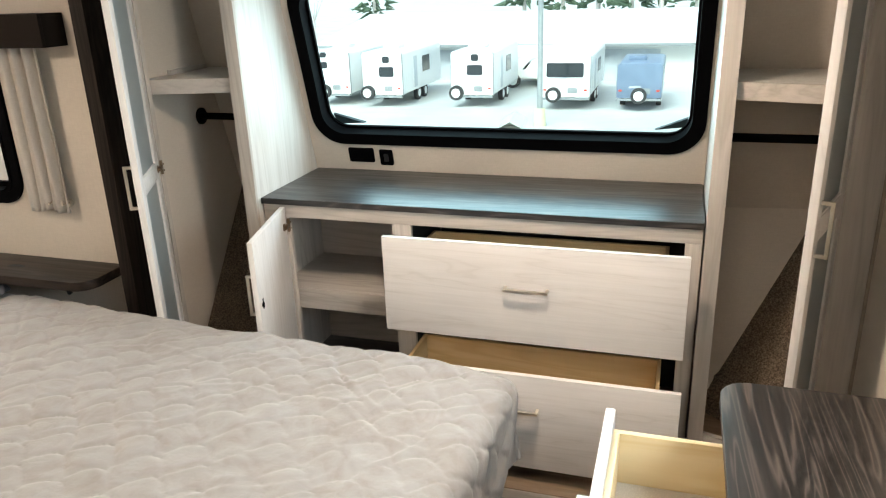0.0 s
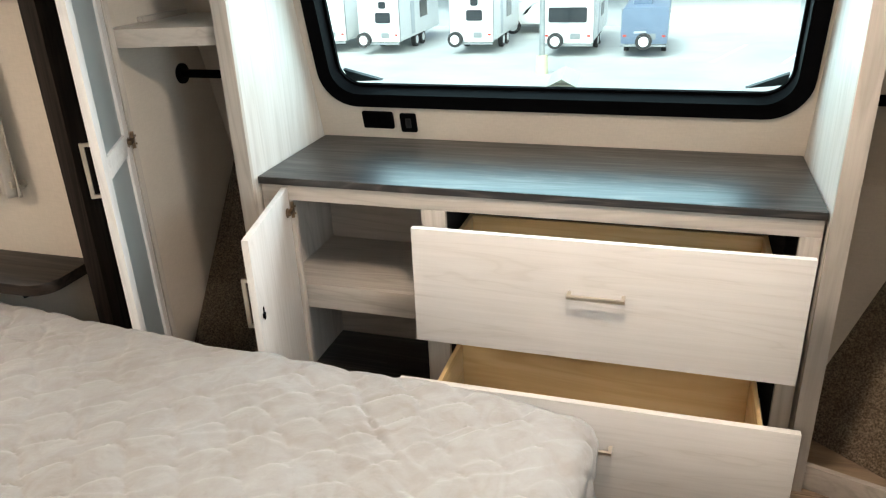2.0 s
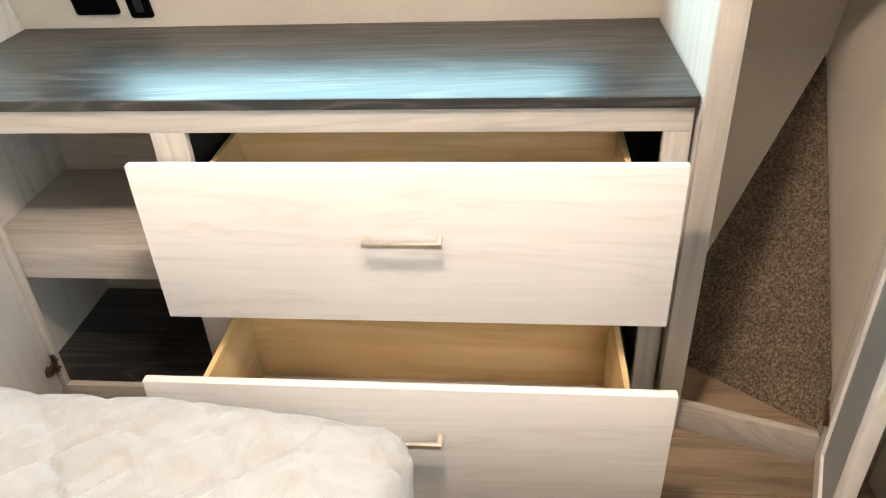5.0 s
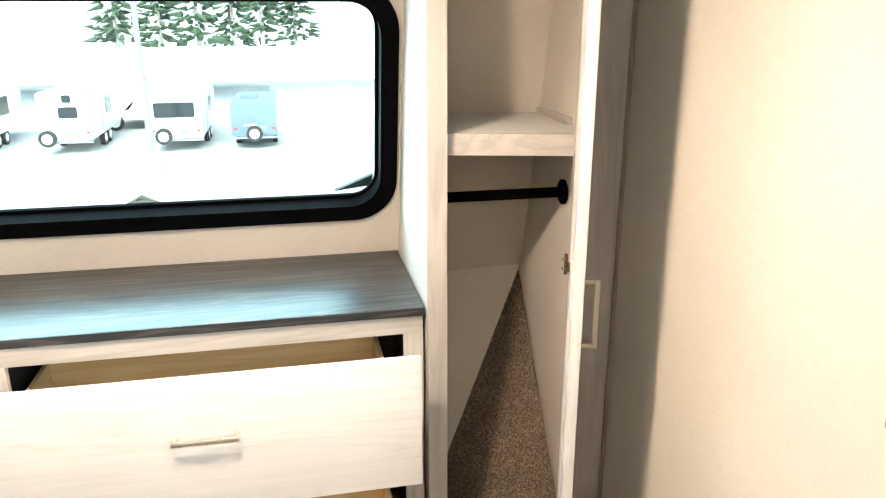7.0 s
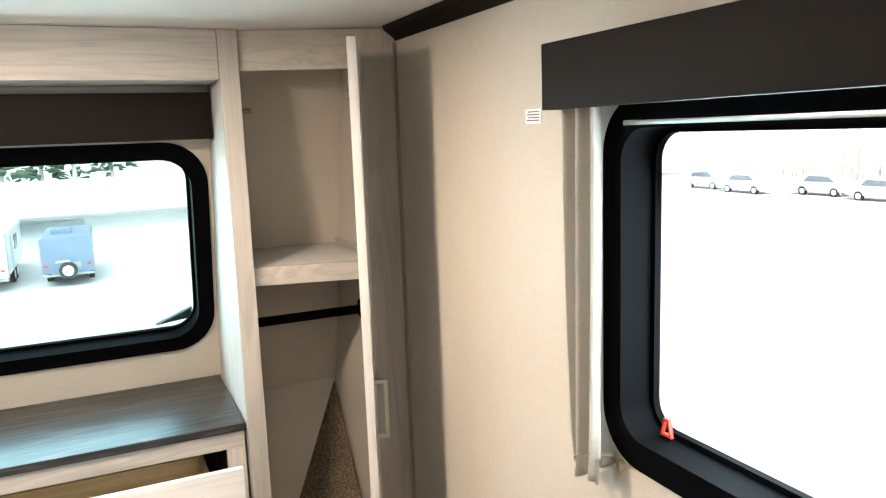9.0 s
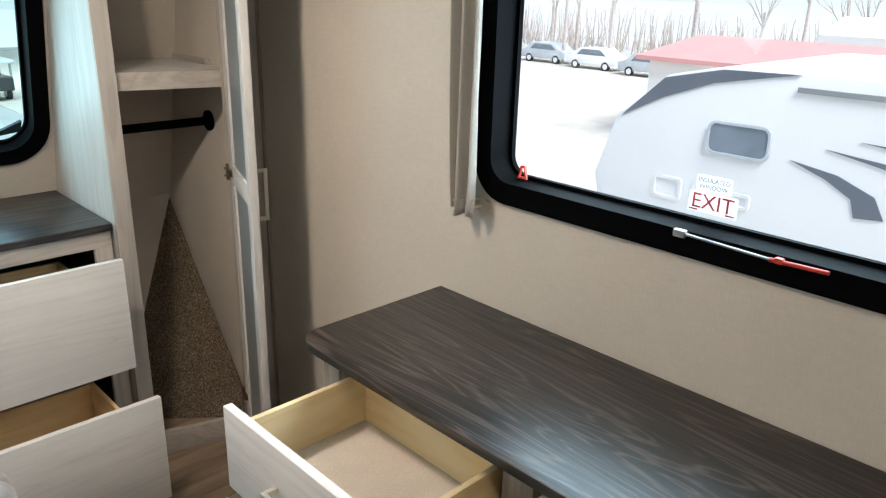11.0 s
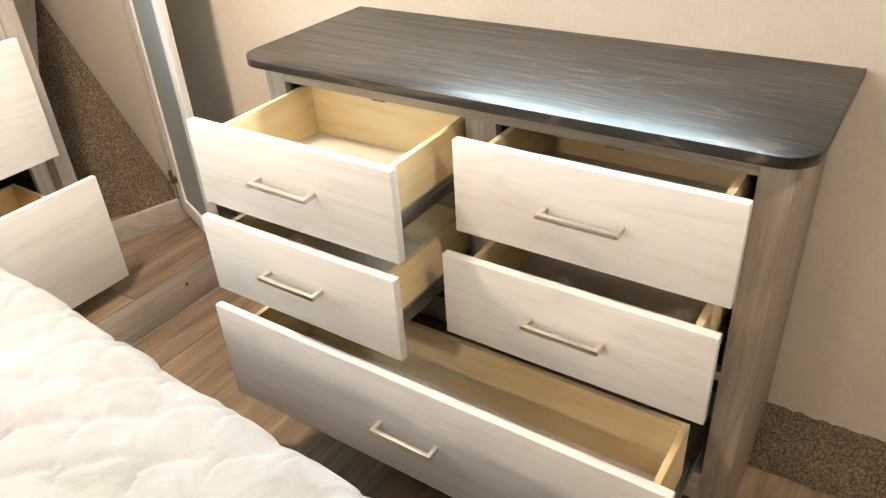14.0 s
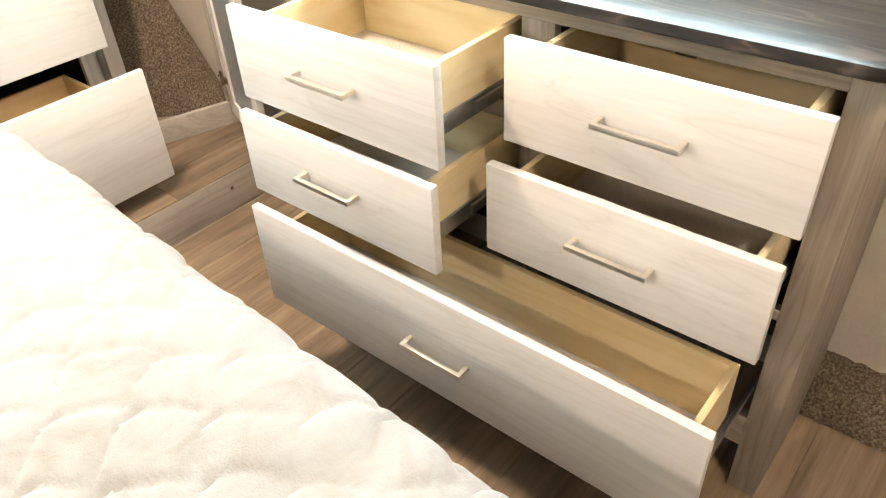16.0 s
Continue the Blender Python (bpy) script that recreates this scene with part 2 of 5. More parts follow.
def floor_material():
    m, n, l, b = material("brown_vinyl_plank", 0.42)
    info = n.new("ShaderNodeObjectInfo")
    tc = n.new("ShaderNodeTexCoord")
    off = n.new("ShaderNodeVectorMath")
    off.operation = "MULTIPLY_ADD"
    l.new(info.outputs["Random"], off.inputs[0])
    off.inputs[1].default_value = (7.0, 13.0, 5.0)
    l.new(tc.outputs["Object"], off.inputs[2])
    mp = n.new("ShaderNodeMapping")
    mp.inputs["Scale"].default_value = (2.2, 34.0, 20.0)
    l.new(off.outputs[0], mp.inputs["Vector"])
    st = noise_node(n, l, mp.outputs[0], 1.0, 5, 0.6, 0.6)
    mp2 = n.new("ShaderNodeMapping")
    mp2.inputs["Scale"].default_value = (2.0, 9.0, 9.0)
    l.new(off.outputs[0], mp2.inputs["Vector"])
    pt = noise_node(n, l, mp2.outputs[0], 1.0, 4, 0.6, 1.2)
    col = ramp(n, l, st, [(0.28, (0.19, 0.135, 0.09)), (0.5, (0.31, 0.235, 0.165)), (0.72, (0.43, 0.345, 0.255))])
    col = mixed(n, l, col, ramp(n, l, pt, [(0.3, (0.62, 0.6, 0.58)), (0.7, (1.05, 1.0, 0.95))]), 1.0)
    rnd = ramp(n, l, info.outputs["Random"], [(0.0, (0.78, 0.78, 0.78)), (1.0, (1.1, 1.08, 1.05))])
    l.new(mixed(n, l, col, rnd, 1.0), b.inputs["Base Color"])
    bumped(n, l, b, st, 0.2, 0.001)
    return m


floor_mat = floor_material()


def pane_material(name, tint, gloss_rough=0.02):
    m = bpy.data.materials.new(name)
    m.use_nodes = True
    n, l = m.node_tree.nodes, m.node_tree.links
    n.remove(n["Principled BSDF"])
    tr, gl, mx, fr = n.new("ShaderNodeBsdfTransparent"), n.new("ShaderNodeBsdfGlossy"), n.new("ShaderNodeMixShader"), n.new("ShaderNodeFresnel")
    tr.inputs[0].default_value = (*tint, 1)
    gl.inputs["Roughness"].default_value = gloss_rough
    fr.inputs[0].default_value = 1.35
    l.new(fr.outputs[0], mx.inputs[0])
    l.new(tr.outputs[0], mx.inputs[1])
    l.new(gl.outputs[0], mx.inputs[2])
    l.new(mx.outputs[0], n["Material Output"].inputs[0])
    return m


window_glass = pane_material("clear_window_glass", (0.92, 0.97, 0.98))
tinted_pane = pane_material("green_tinted_safety_glass", (0.56, 0.80, 0.82))


def frosted():
    m, n, l, b = material("frosted_cabinet_glass", 0.35)
    b.inputs["Base Color"].default_value = (0.30, 0.34, 0.35, 1)
    b.inputs["Transmission Weight"].default_value = 0.35
    b.inputs["IOR"].default_value = 1.45
    bumped(n, l, b, noise_node(n, l, coords(n, l, (1, 1, 1)), 220, 3), 0.2, 0.001)
    return m


frosted_glass = frosted()


def glow(name, colour, strength):
    m = bpy.data.materials.new(name)
    m.use_nodes = True
    b = m.node_tree.nodes["Principled BSDF"]
    b.inputs["Emission Color"].default_value = (*colour, 1)
    b.inputs["Emission Strength"].default_value = strength
    return m


lamp_glow = glow("lamp_diffuser", WARM, 1.5)

# ---- mesh helpers ----


def cuboid(bm, x0, x1, y0, y1, z0, z1, bevel=0.0, m=None):
    """A box between the given planes, its edges eased by bevel."""
    c = Matrix.Translation(((x0 + x1) / 2, (y0 + y1) / 2, (z0 + z1) / 2)) @ Matrix.Diagonal((abs(x1 - x0), abs(y1 - y0), abs(z1 - z0), 1))
    made = bmesh.ops.create_cube(bm, size=1.0, matrix=c)["verts"]
    if bevel:
        edges = {e for v in made for e in v.link_edges}
        out = bmesh.ops.bevel(bm, geom=list(edges), offset=bevel, segments=2, profile=0.6, affect="EDGES")
        made = list({v for f in out["faces"] for v in f.verts} | {v for v in made if v.is_valid})
    if m is not None:
        bmesh.ops.transform(bm, matrix=m, verts=made)
    return made


def rod(bm, a, b, r0, r1=None, sides=16, caps=True):
    a, b = Vector(a), Vector(b)
    d = b - a
    m = Matrix.Translation((a + b) / 2) @ d.to_track_quat("Z", "Y").to_matrix().to_4x4()
    return bmesh.ops.create_cone(bm, cap_ends=caps, segments=sides, radius1=r0, radius2=r0 if r1 is None else r1, depth=d.length, matrix=m)["verts"]


def prism(bm, outline, lo, hi, axis="z", bevel=0.0):
    """An outline of (a, b) pairs pushed from lo to hi along an axis."""
    def place(a, b, c):
        return {"z": (a, b, c), "y": (a, c, b), "x": (c, a, b)}[axis]
    vs = [bm.verts.new(place(a, b, lo)) for a, b in outline]
    f = bm.faces.new(vs)
    top = bmesh.ops.extrude_face_region(bm, geom=[f])
    tv = [g for g in top["geom"] if isinstance(g, bmesh.types.BMVert)]
    d = Vector(place(0, 0, hi - lo))
    bmesh.ops.translate(bm, vec=d, verts=tv)
    if bevel:
        rims = [e for e in bm.edges if all(v in vs for v in e.verts) or all(v in tv for v in e.verts)]
        bmesh.ops.bevel(bm, geom=rims, offset=bevel, segments=2, profile=0.6, affect="EDGES")
    return vs + tv


def rounded(x0, x1, y0, y1, r, n=8):
    """The outline of a rectangle; r: a radius, or four from lower left anticlockwise."""
    rs = r if isinstance(r, tuple) else (r,) * 4
    out = []
    for k, (cx, cy) in enumerate([(x0, y0), (x1, y0), (x1, y1), (x0, y1)]):
        q = rs[k]
        ox, oy = cx + (q if k in (0, 3) else -q), cy + (q if k in (0, 1) else -q)
        if q <= 0:
            out.append((cx, cy))
            continue
        for i in range(n + 1):
            a = math.pi + k * math.pi / 2 + i / n * math.pi / 2
            out.append((ox + q * math.cos(a), oy + q * math.sin(a)))
    return out


def ring(bm, outer, inner, lo, hi, place):
    """A frame between two outlines of as many points, from depth lo to hi; place maps (a, b, depth)."""
    k = len(outer)
    rows = [[bm.verts.new(place(a, b, d)) for a, b in o] for o, d in ((outer, lo), (inner, lo), (inner, hi), (outer, hi))]
    for r in range(4):
        p, q = rows[r], rows[(r + 1) % 4]
        for i in range(k):
            bm.faces.new((p[i], p[(i + 1) % k], q[(i + 1) % k], q[i]))
    bmesh.ops.recalc_face_normals(bm, faces=bm.faces[:])


def shade(me, angle=35):
    most = max((p.area for p in me.polygons), default=0)
    few = len(me.polygons) < 400
    for p in me.polygons:
        p.use_smooth = not (few and p.area > 0.03 * most)
    me.set_sharp_from_angle(angle=radians(angle))


def mesh_of(name, bm, mat, smooth=True):
    bmesh.ops.recalc_face_normals(bm, faces=bm.faces[:])
    me = bpy.data.meshes.new(name)
    bm.to_mesh(me)
    bm.free()
    me.materials.append(mat)
    if smooth:
        shade(me)
    return me


def part(name, bm, mat, parent, label=""):
    """One mesh object under a thing or a part; the mesh is in world metres."""
    ob = new(name, mesh_of(name, bm, mat))
    ob.parent = parent
    ob.matrix_parent_inverse = parent.matrix_basis.inverted() if parent.parent is None else Matrix()
    if label:
        tagged(ob, label=label)
    return ob


def thing(name, at, label, category, group="", kind=""):
    e = new(name)
    e.empty_display_size = 0.1
    e.matrix_basis = Matrix.Translation(at)
    return tagged(e, label, category, group, kind)


def solo(name, bm, mat, label, category, group="", kind=""):
    return tagged(new(name, mesh_of(name, bm, mat)), label, category, group, kind)


def structure(name, bm, mat, label, category):
    return solo(name, bm, mat, label, category, kind="structure")


def board(*a, bevel=0.0015, m=None):
    bm = bmesh.new()
    cuboid(bm, *a, bevel=bevel, m=m)
    return bm


# ---- the place in numbers ----
WALL_X, CEIL, STEP_Z, STEP_Y = 1.165, 1.925, 0.128, 2.955
FACE_Y = 3.305                      # front of the built-in cabinet
ALCOVE = 0.745                      # half the width between the alcove's side panels
REAR_Y, SLIDE_X, SLIDE_Y0, SLIDE_Y1 = -0.55, -2.10, 1.05, 3.09


def rake_y(z):
    """The inner face of the sloping front wall."""
    return 3.755 - 0.2624 * (z - 0.913)


def ward_y(x):
    """The angled fronts of the two wardrobes."""
    return 3.287 - 0.32 * (abs(x) - 0.79)


RAKE = math.atan(0.2624)
# local frame of the sloping wall: a along x, b up the slope, depth outwards
RAKE_O = Vector((0, rake_y(0.913), 0.913))
RAKE_UP = Vector((0, -math.sin(RAKE), math.cos(RAKE)))
RAKE_OUT = Vector((0, math.cos(RAKE), math.sin(RAKE)))


def on_rake(a, b, d):
    return Vector((a, 0, 0)) + RAKE_O + RAKE_UP * b + RAKE_OUT * d


def slope_b(z):
    return (z - 0.913) / math.cos(RAKE)

# ---- structure ----
bm = bmesh.new()
cuboid(bm, SLIDE_X - 0.05, WALL_X + 0.05, REAR_Y - 0.05, 4.05, -0.06, -0.004)
structure("floor", bm, tan_underside, "plywood subfloor under brown vinyl planks", "floor")
bm = bmesh.new()
cuboid(bm, SLIDE_X - 0.05, WALL_X + 0.05, REAR_Y - 0.05, 4.05, CEIL, CEIL + 0.05)
structure("ceiling", bm, ceiling_vinyl, "flat white vinyl ceiling panel", "ceiling")

# side wall with its window hole
SW_Y0, SW_Y1, SW_Z0, SW_Z1 = 1.375, 2.257, 1.177, 1.668
bm = bmesh.new()
for y0, y1, z0, z1 in ((REAR_Y, SW_Y0, 0, CEIL), (SW_Y1, 4.0, 0, CEIL), (SW_Y0, SW_Y1, 0, SW_Z0), (SW_Y0, SW_Y1, SW_Z1, CEIL)):
    cuboid(bm, WALL_X, WALL_X + 0.045, y0, y1, z0, z1)
bmesh.ops.remove_doubles(bm, verts=bm.verts[:], dist=0.0005)
structure("wall_east", bm, wall_paper, "cream linen-textured wallboard with a window", "wall")
# unseen closing wall; its darker finish is added to lower bounced light
bm = bmesh.new()
cuboid(bm, -WALL_X, WALL_X, REAR_Y - 0.04, REAR_Y, 0, CEIL)
structure("wall_south", bm, chest_oak_z, "unseen rear wall in grey oak print to cut bounced light", "wall")
bm = bmesh.new()
cuboid(bm, -WALL_X - 0.04, -WALL_X, REAR_Y, SLIDE_Y0, 0, CEIL)
cuboid(bm, -WALL_X - 0.04, -WALL_X, SLIDE_Y1 + 0.042, 4.0, 0, CEIL)
structure("wall_west", bm, wall_paper, "cream linen-textured wallboard beside the slide-out", "wall")
# slide-out: outer wall, two ends (the forward one has a window)
LW_X0, LW_X1, LW_Z0, LW_Z1 = -1.98, -1.61, 0.945, 1.50
bm = bmesh.new()
cuboid(bm, SLIDE_X - 0.04, SLIDE_X, SLIDE_Y0, SLIDE_Y1, 0, CEIL)
structure("wall_slide_out", bm, wall_paper, "cream wallboard at the head of the bed", "wall")
bm = bmesh.new()
cuboid(bm, SLIDE_X, -WALL_X - 0.04, SLIDE_Y0 - 0.04, SLIDE_Y0, 0, CEIL)
structure("wall_slide_south", bm, wall_paper, "cream wallboard at the slide-out's end", "wall")
bm = bmesh.new()
for x0, x1, z0, z1 in ((SLIDE_X, LW_X0, 0, CEIL), (LW_X1, -1.12, 0, CEIL), (LW_X0, LW_X1, 0, LW_Z0), (LW_X0, LW_X1, LW_Z1, CEIL)):
    cuboid(bm, x0, x1, SLIDE_Y1, SLIDE_Y1 + 0.04, z0, z1)
bmesh.ops.remove_doubles(bm, verts=bm.verts[:], dist=0.0005)
structure("wall_slide_north", bm, wall_paper, "cream wallboard with a small window over the shelf", "wall")

# sloping front wall with the wide window hole
FW_X0, FW_X1, FW_Z0, FW_Z1 = -0.683, 0.702, 1.060, 1.624
bm = bmesh.new()
b0, b1, b2, b3 = slope_b(0.0), slope_b(FW_Z0), slope_b(FW_Z1), slope_b(1.95)
for a0, a1, c0, c1 in ((-1.21, FW_X0, b0, b3), (FW_X1, 1.21, b0, b3), (FW_X0, FW_X1, b0, b1), (FW_X0, FW_X1, b2, b3)):
    vs = [bm.verts.new(on_rake(a, c, d)) for d in (0, 0.04) for a, c in ((a0, c0), (a1, c0), (a1, c1), (a0, c1))]
    for q in ((0, 1, 2, 3), (4, 5, 6, 7), (0, 1, 5, 4), (1, 2, 6, 5), (2, 3, 7, 6), (3, 0, 4, 7)):
        bm.faces.new([vs[i] for i in q])
bmesh.ops.remove_doubles(bm, verts=bm.verts[:], dist=0.0005)
structure("wall_north", bm, wall_paper, "cream sloping front wall round a wide window", "wall")

# raised step in front of the built-in cabinet
bm = board(-WALL_X, WALL_X, STEP_Y, STEP_Y + 0.018, 0.0, STEP_Z - 0.004)
riser = structure("step_riser", bm, frame_oak_x, "greige oak-print riser board of the raised step", "step")
bm = board(-WALL_X, WALL_X, STEP_Y + 0.018, 3.98, 0.0, STEP_Z - 0.006)
structure("step", bm, tan_underside, "raised floor deck under the front cabinets", "step")
bm = bmesh.new()
rod(bm, (0.85, STEP_Y - 0.001, 0.075), (0.85, STEP_Y + 0.004, 0.075), 0.006, sides=12)
part("screw", bm, bronze, riser)

# crown along the side wall
bm = bmesh.new()
prism(bm, [(WALL_X, CEIL), (WALL_X - 0.035, CEIL), (WALL_X - 0.030, CEIL - 0.012), (WALL_X - 0.014, CEIL - 0.022), (WALL_X, CEIL - 0.036)][::-1], REAR_Y, 3.16, "y")
structure("trim_crown", bm, brown_oak_y, "dark brown crown moulding along the ceiling", "trim")
bm = board(WALL_X - 0.008, WALL_X, ward_y(1.165) - 0.012, ward_y(1.165) - 0.002, STEP_Z, CEIL - 0.04)
structure("trim_corner", bm, tan_underside, "thin corner bead beside the wardrobe", "trim")

# slide-out post
bm = board(-1.142, -1.090, 3.000, 3.182, 0.0, CEIL - 0.002, bevel=0.004)
structure("trim_slide_out", bm, brown_oak_z, "dark brown wood-print post edging the slide-out", "trim")


# ---- windows ----
def window(name, place, a0, a1, b0, b1, flange, depth, label, radius, glass_in, glass=None):
    """Black framed window in a wall hole; place maps (a, b, depth outwards)."""
    w = thing(name, place((a0 + a1) / 2, b0, 0), label, "window", kind="structure")
    bm = bmesh.new()
    o = rounded(a0 - flange, a1 + flange, b0 - flange, b1 + flange, radius + flange)
    i = rounded(a0 + 0.004, a1 - 0.004, b0 + 0.004, b1 - 0.004, radius)
    ring(bm, o, i, -0.012, 0.0, place)
    fr = part("window_frame", bm, black_plastic, w)
    bm = bmesh.new()
    o2 = rounded(a0 + 0.001, a1 - 0.001, b0 + 0.001, b1 - 0.001, radius)
    i2 = rounded(a0 + 0.012, a1 - 0.012, b0 + 0.012, b1 - 0.012, radius)
    ring(bm, o2, i2, -0.015, depth, place)
    part("reveal", bm, black_plastic, w)
    bm = bmesh.new()
    o3 = rounded(a0 + 0.008, a1 - 0.008, b0 + 0.008, b1 - 0.008, radius)
    i3 = rounded(a0 + glass_in, a1 - glass_in, b0 + glass_in, b1 - glass_in, radius * 0.8)
    ring(bm, o3, i3, depth - 0.012, depth, place)
    part("gasket", bm, black_plastic, w)
    bm = bmesh.new()
    bm.faces.new([bm.verts.new(place(a, b, depth - 0.004)) for a, b in o2])
    pane = part("pane", bm, glass or window_glass, w)
    pane.visible_shadow = False
    return w, fr


win_front, _ = window("window_1", on_rake, FW_X0, FW_X1, b1, b2, 0.034, 0.05, "wide black-framed front window with rounded corners", 0.085, 0.021, tinted_pane)
for pts in ([(-0.660, 0.06), (-0.53, 0.024), (-0.645, 0.018)], [(0.57, 0.023), (0.678, 0.070), (0.674, 0.036)]):
    bm = bmesh.new()
    ring(bm, [(p, b1 + q) for p, q in pts], [(p * 0.999, b1 + q * 0.97 + 0.001) for p, q in pts], 0.062, 0.075, on_rake)
    bm.faces.new([bm.verts.new(on_rake(p, b1 + q, 0.062)) for p, q in pts])
    part("outer_moulding", bm, black_rubber, win_front)
fin = thing("marker_light", on_rake(0.045, b1, 0.09), "small dark triangular roof marker outside the glass", "marker light")
bm = bmesh.new()
o, i_ = [(0.005, b1 + 0.014), (0.095, b1 + 0.014), (0.050, b1 + 0.040)], [(0.025, b1 + 0.019), (0.075, b1 + 0.019), (0.050, b1 + 0.033)]
ring(bm, o, i_, 0.062, 0.16, on_rake)
bm.faces.new([bm.verts.new(on_rake(p, q, 0.07)) for p, q in i_])
part("housing", bm, tan_underside, fin)
win_side, side_frame = window("window_2", lambda a, b, d: Vector((WALL_X + d, a, b)), SW_Y0, SW_Y1, SW_Z0, SW_Z1, 0.035, 0.055, "black-framed emergency exit window over the chest", 0.05, 0.020)
win_slide, _ = window("window_3", lambda a, b, d: Vector((a, SLIDE_Y1 + d, b)), LW_X0, LW_X1, LW_Z0, LW_Z1, 0.038, 0.045, "small black-framed window beside the bed", 0.05, 0.03)
bm = board(LW_X0, LW_X1, SLIDE_Y1 + 0.0, SLIDE_Y1 + 0.03, 1.19, 1.215)
part("window_bar", bm, black_plastic, win_slide)


# ---- handles ----
def bar_handle(bm_m, length=0.138, out=0.03, thick=0.009):
    """A square bar pull in local x, standing out along -y; bm_m places it."""
    bm = bmesh.new()
    h = length / 2
    cuboid(bm, -h, h, -out, -out + thick, -thick / 2, thick / 2, bevel=0.0012)
    for s in (-1, 1):
        cuboid(bm, s * h - s * thick, s * h, -out + thick * 0.9, 0.0, -thick / 2, thick / 2, bevel=0.0012)
    bmesh.ops.transform(bm, matrix=bm_m, verts=bm.verts[:])
    return bm


def drawer(parent, m, width, z0, z1, inset, depth, grain, ply_long, ply_deep, drop=0.045, raise_by=0.03, handle_z=None):
    """A drawer in local axes (x across, y inwards from the front's face), placed by m; parts under parent."""
    bm = board(-width / 2, width / 2, 0, 0.018, z0, z1, bevel=0.0025, m=m)
    front = part("drawer", bm, grain, parent)
    h = width / 2 - inset
    bz0, bz1 = z0 + raise_by, z1 - drop
    t = 0.012
    for x0, x1, y0, y1, nm, mt in ((-h, -h + t, 0.018, depth, "drawer_side", ply_deep), (h - t, h, 0.018, depth, "drawer_side", ply_deep),
                                   (-h + t, h - t, depth - t, depth, "drawer_back", ply_long), (-h + t, h - t, 0.018, 0.03, "drawer_inner_front", ply_long)):
        part(nm, board(x0, x1, y0, y1, bz0, bz1, bevel=0.0012, m=m), mt, front)
    part("drawer_bottom", board(-h + t, h - t, 0.03, depth - t, bz0 + 0.008, bz0 + 0.014, bevel=0, m=m), drawer_liner, front)
    for s in (-1, 1):
        bm = bmesh.new()
        xs = (h, h + 0.005) if s > 0 else (-h - 0.005, -h)
        cuboid(bm, *xs, 0.03, depth + 0.02, bz0 + 0.002, bz0 + 0.034, bevel=0.001, m=m)
        xs = (h + 0.005, h + 0.011) if s > 0 else (-h - 0.011, -h - 0.005)
        cuboid(bm, *xs, depth * 0.45, depth + 0.12, bz0 + 0.008, bz0 + 0.028, bevel=0.001, m=m)
        part("slide_rail", bm, steel, front, "zinc ball-bearing drawer slide")
    hz = (z0 + z1) / 2 if handle_z is None else handle_z
    part("handle", bar_handle(m @ Matrix.Translation((0, 0, hz))), nickel, front, "brushed nickel bar handle")
    return front


def latch(bm, m):
    """A small sprung catch."""
    cuboid(bm, -0.016, 0.016, -0.005, 0.012, -0.012, 0.0, bevel=0.0015, m=m)
    cuboid(bm, -0.006, 0.006, -0.009, 0.0, -0.009, -0.003, bevel=0.001, m=m)


def hinge(m):
    """A concealed cup hinge: cup, arm and plate in local axes."""
    bm = bmesh.new()
    vs = rod(bm, (0, 0, 0), (0, 0.004, 0), 0.017, sides=18)
    vs += cuboid(bm, -0.012, 0.034, -0.012, 0.0, -0.008, 0.008, bevel=0.002)
    vs += cuboid(bm, 0.030, 0.042, -0.014, -0.003, -0.030, 0.030, bevel=0.002)
    vs += rod(bm, (0.036, -0.02, 0.014), (0.036, -0.016, 0.014), 0.004, sides=10)
    vs += rod(bm, (0.036, -0.02, -0.014), (0.036, -0.016, -0.014), 0.004, sides=10)
    bmesh.ops.transform(bm, matrix=m @ Matrix.Scale(0.8, 4), verts=bm.verts[:])
    return bm


# ---- built-in front cabinet ----
cab = thing("dresser_cabinet", (0, FACE_Y, STEP_Z), "pale oak built-in cabinet with open door and drawers", "dresser")
TOPZ = 0.894
F0, F1 = FACE_Y, FACE_Y + 0.018
for nm, a, mt in (("top_rail", (-0.74, 0.74, F0, F1, 0.846, TOPZ), frame_oak_x), ("stile", (-0.74, -0.645, F0, F1, STEP_Z, 0.846), frame_oak_z),
                  ("stile", (-0.256, -0.188, F0, F1, STEP_Z, 0.846), frame_oak_z), ("stile", (0.692, 0.74, F0, F1, STEP_Z, 0.846), frame_oak_z),
                  ("bottom_rail", (-0.645, -0.256, F0, F1, STEP_Z, 0.185), frame_oak_x), ("bottom_rail", (-0.188, 0.692, F0, F1, STEP_Z, 0.150), frame_oak_x),
                  ("middle_rail", (-0.188, 0.692, F0, F1, 0.495, 0.530), frame_oak_x)):
    part(nm, board(*a), mt, cab)
for nm, a, mt in (("side_panel", (-0.742, -0.730, F1, 3.72, STEP_Z, TOPZ), frame_oak_z), ("side_panel", (0.730, 0.742, F1, 3.72, STEP_Z, TOPZ), frame_oak_z),
                  ("divider_panel", (-0.230, -0.216, F1, 3.70, STEP_Z, TOPZ), frame_oak_z), ("back_panel", (-0.730, 0.730, 3.705, 3.712, STEP_Z, TOPZ), frame_oak_x),
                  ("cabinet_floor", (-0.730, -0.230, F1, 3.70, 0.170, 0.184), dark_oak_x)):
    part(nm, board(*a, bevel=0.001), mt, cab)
shelf = part("shelf", board(-0.730, -0.230, 3.345, 3.70, 0.550, 0.566), frame_oak_x, cab)
part("shelf_lip", board(-0.730, -0.230, 3.328, 3.345, 0.488, 0.567), frame_oak_x, cab)
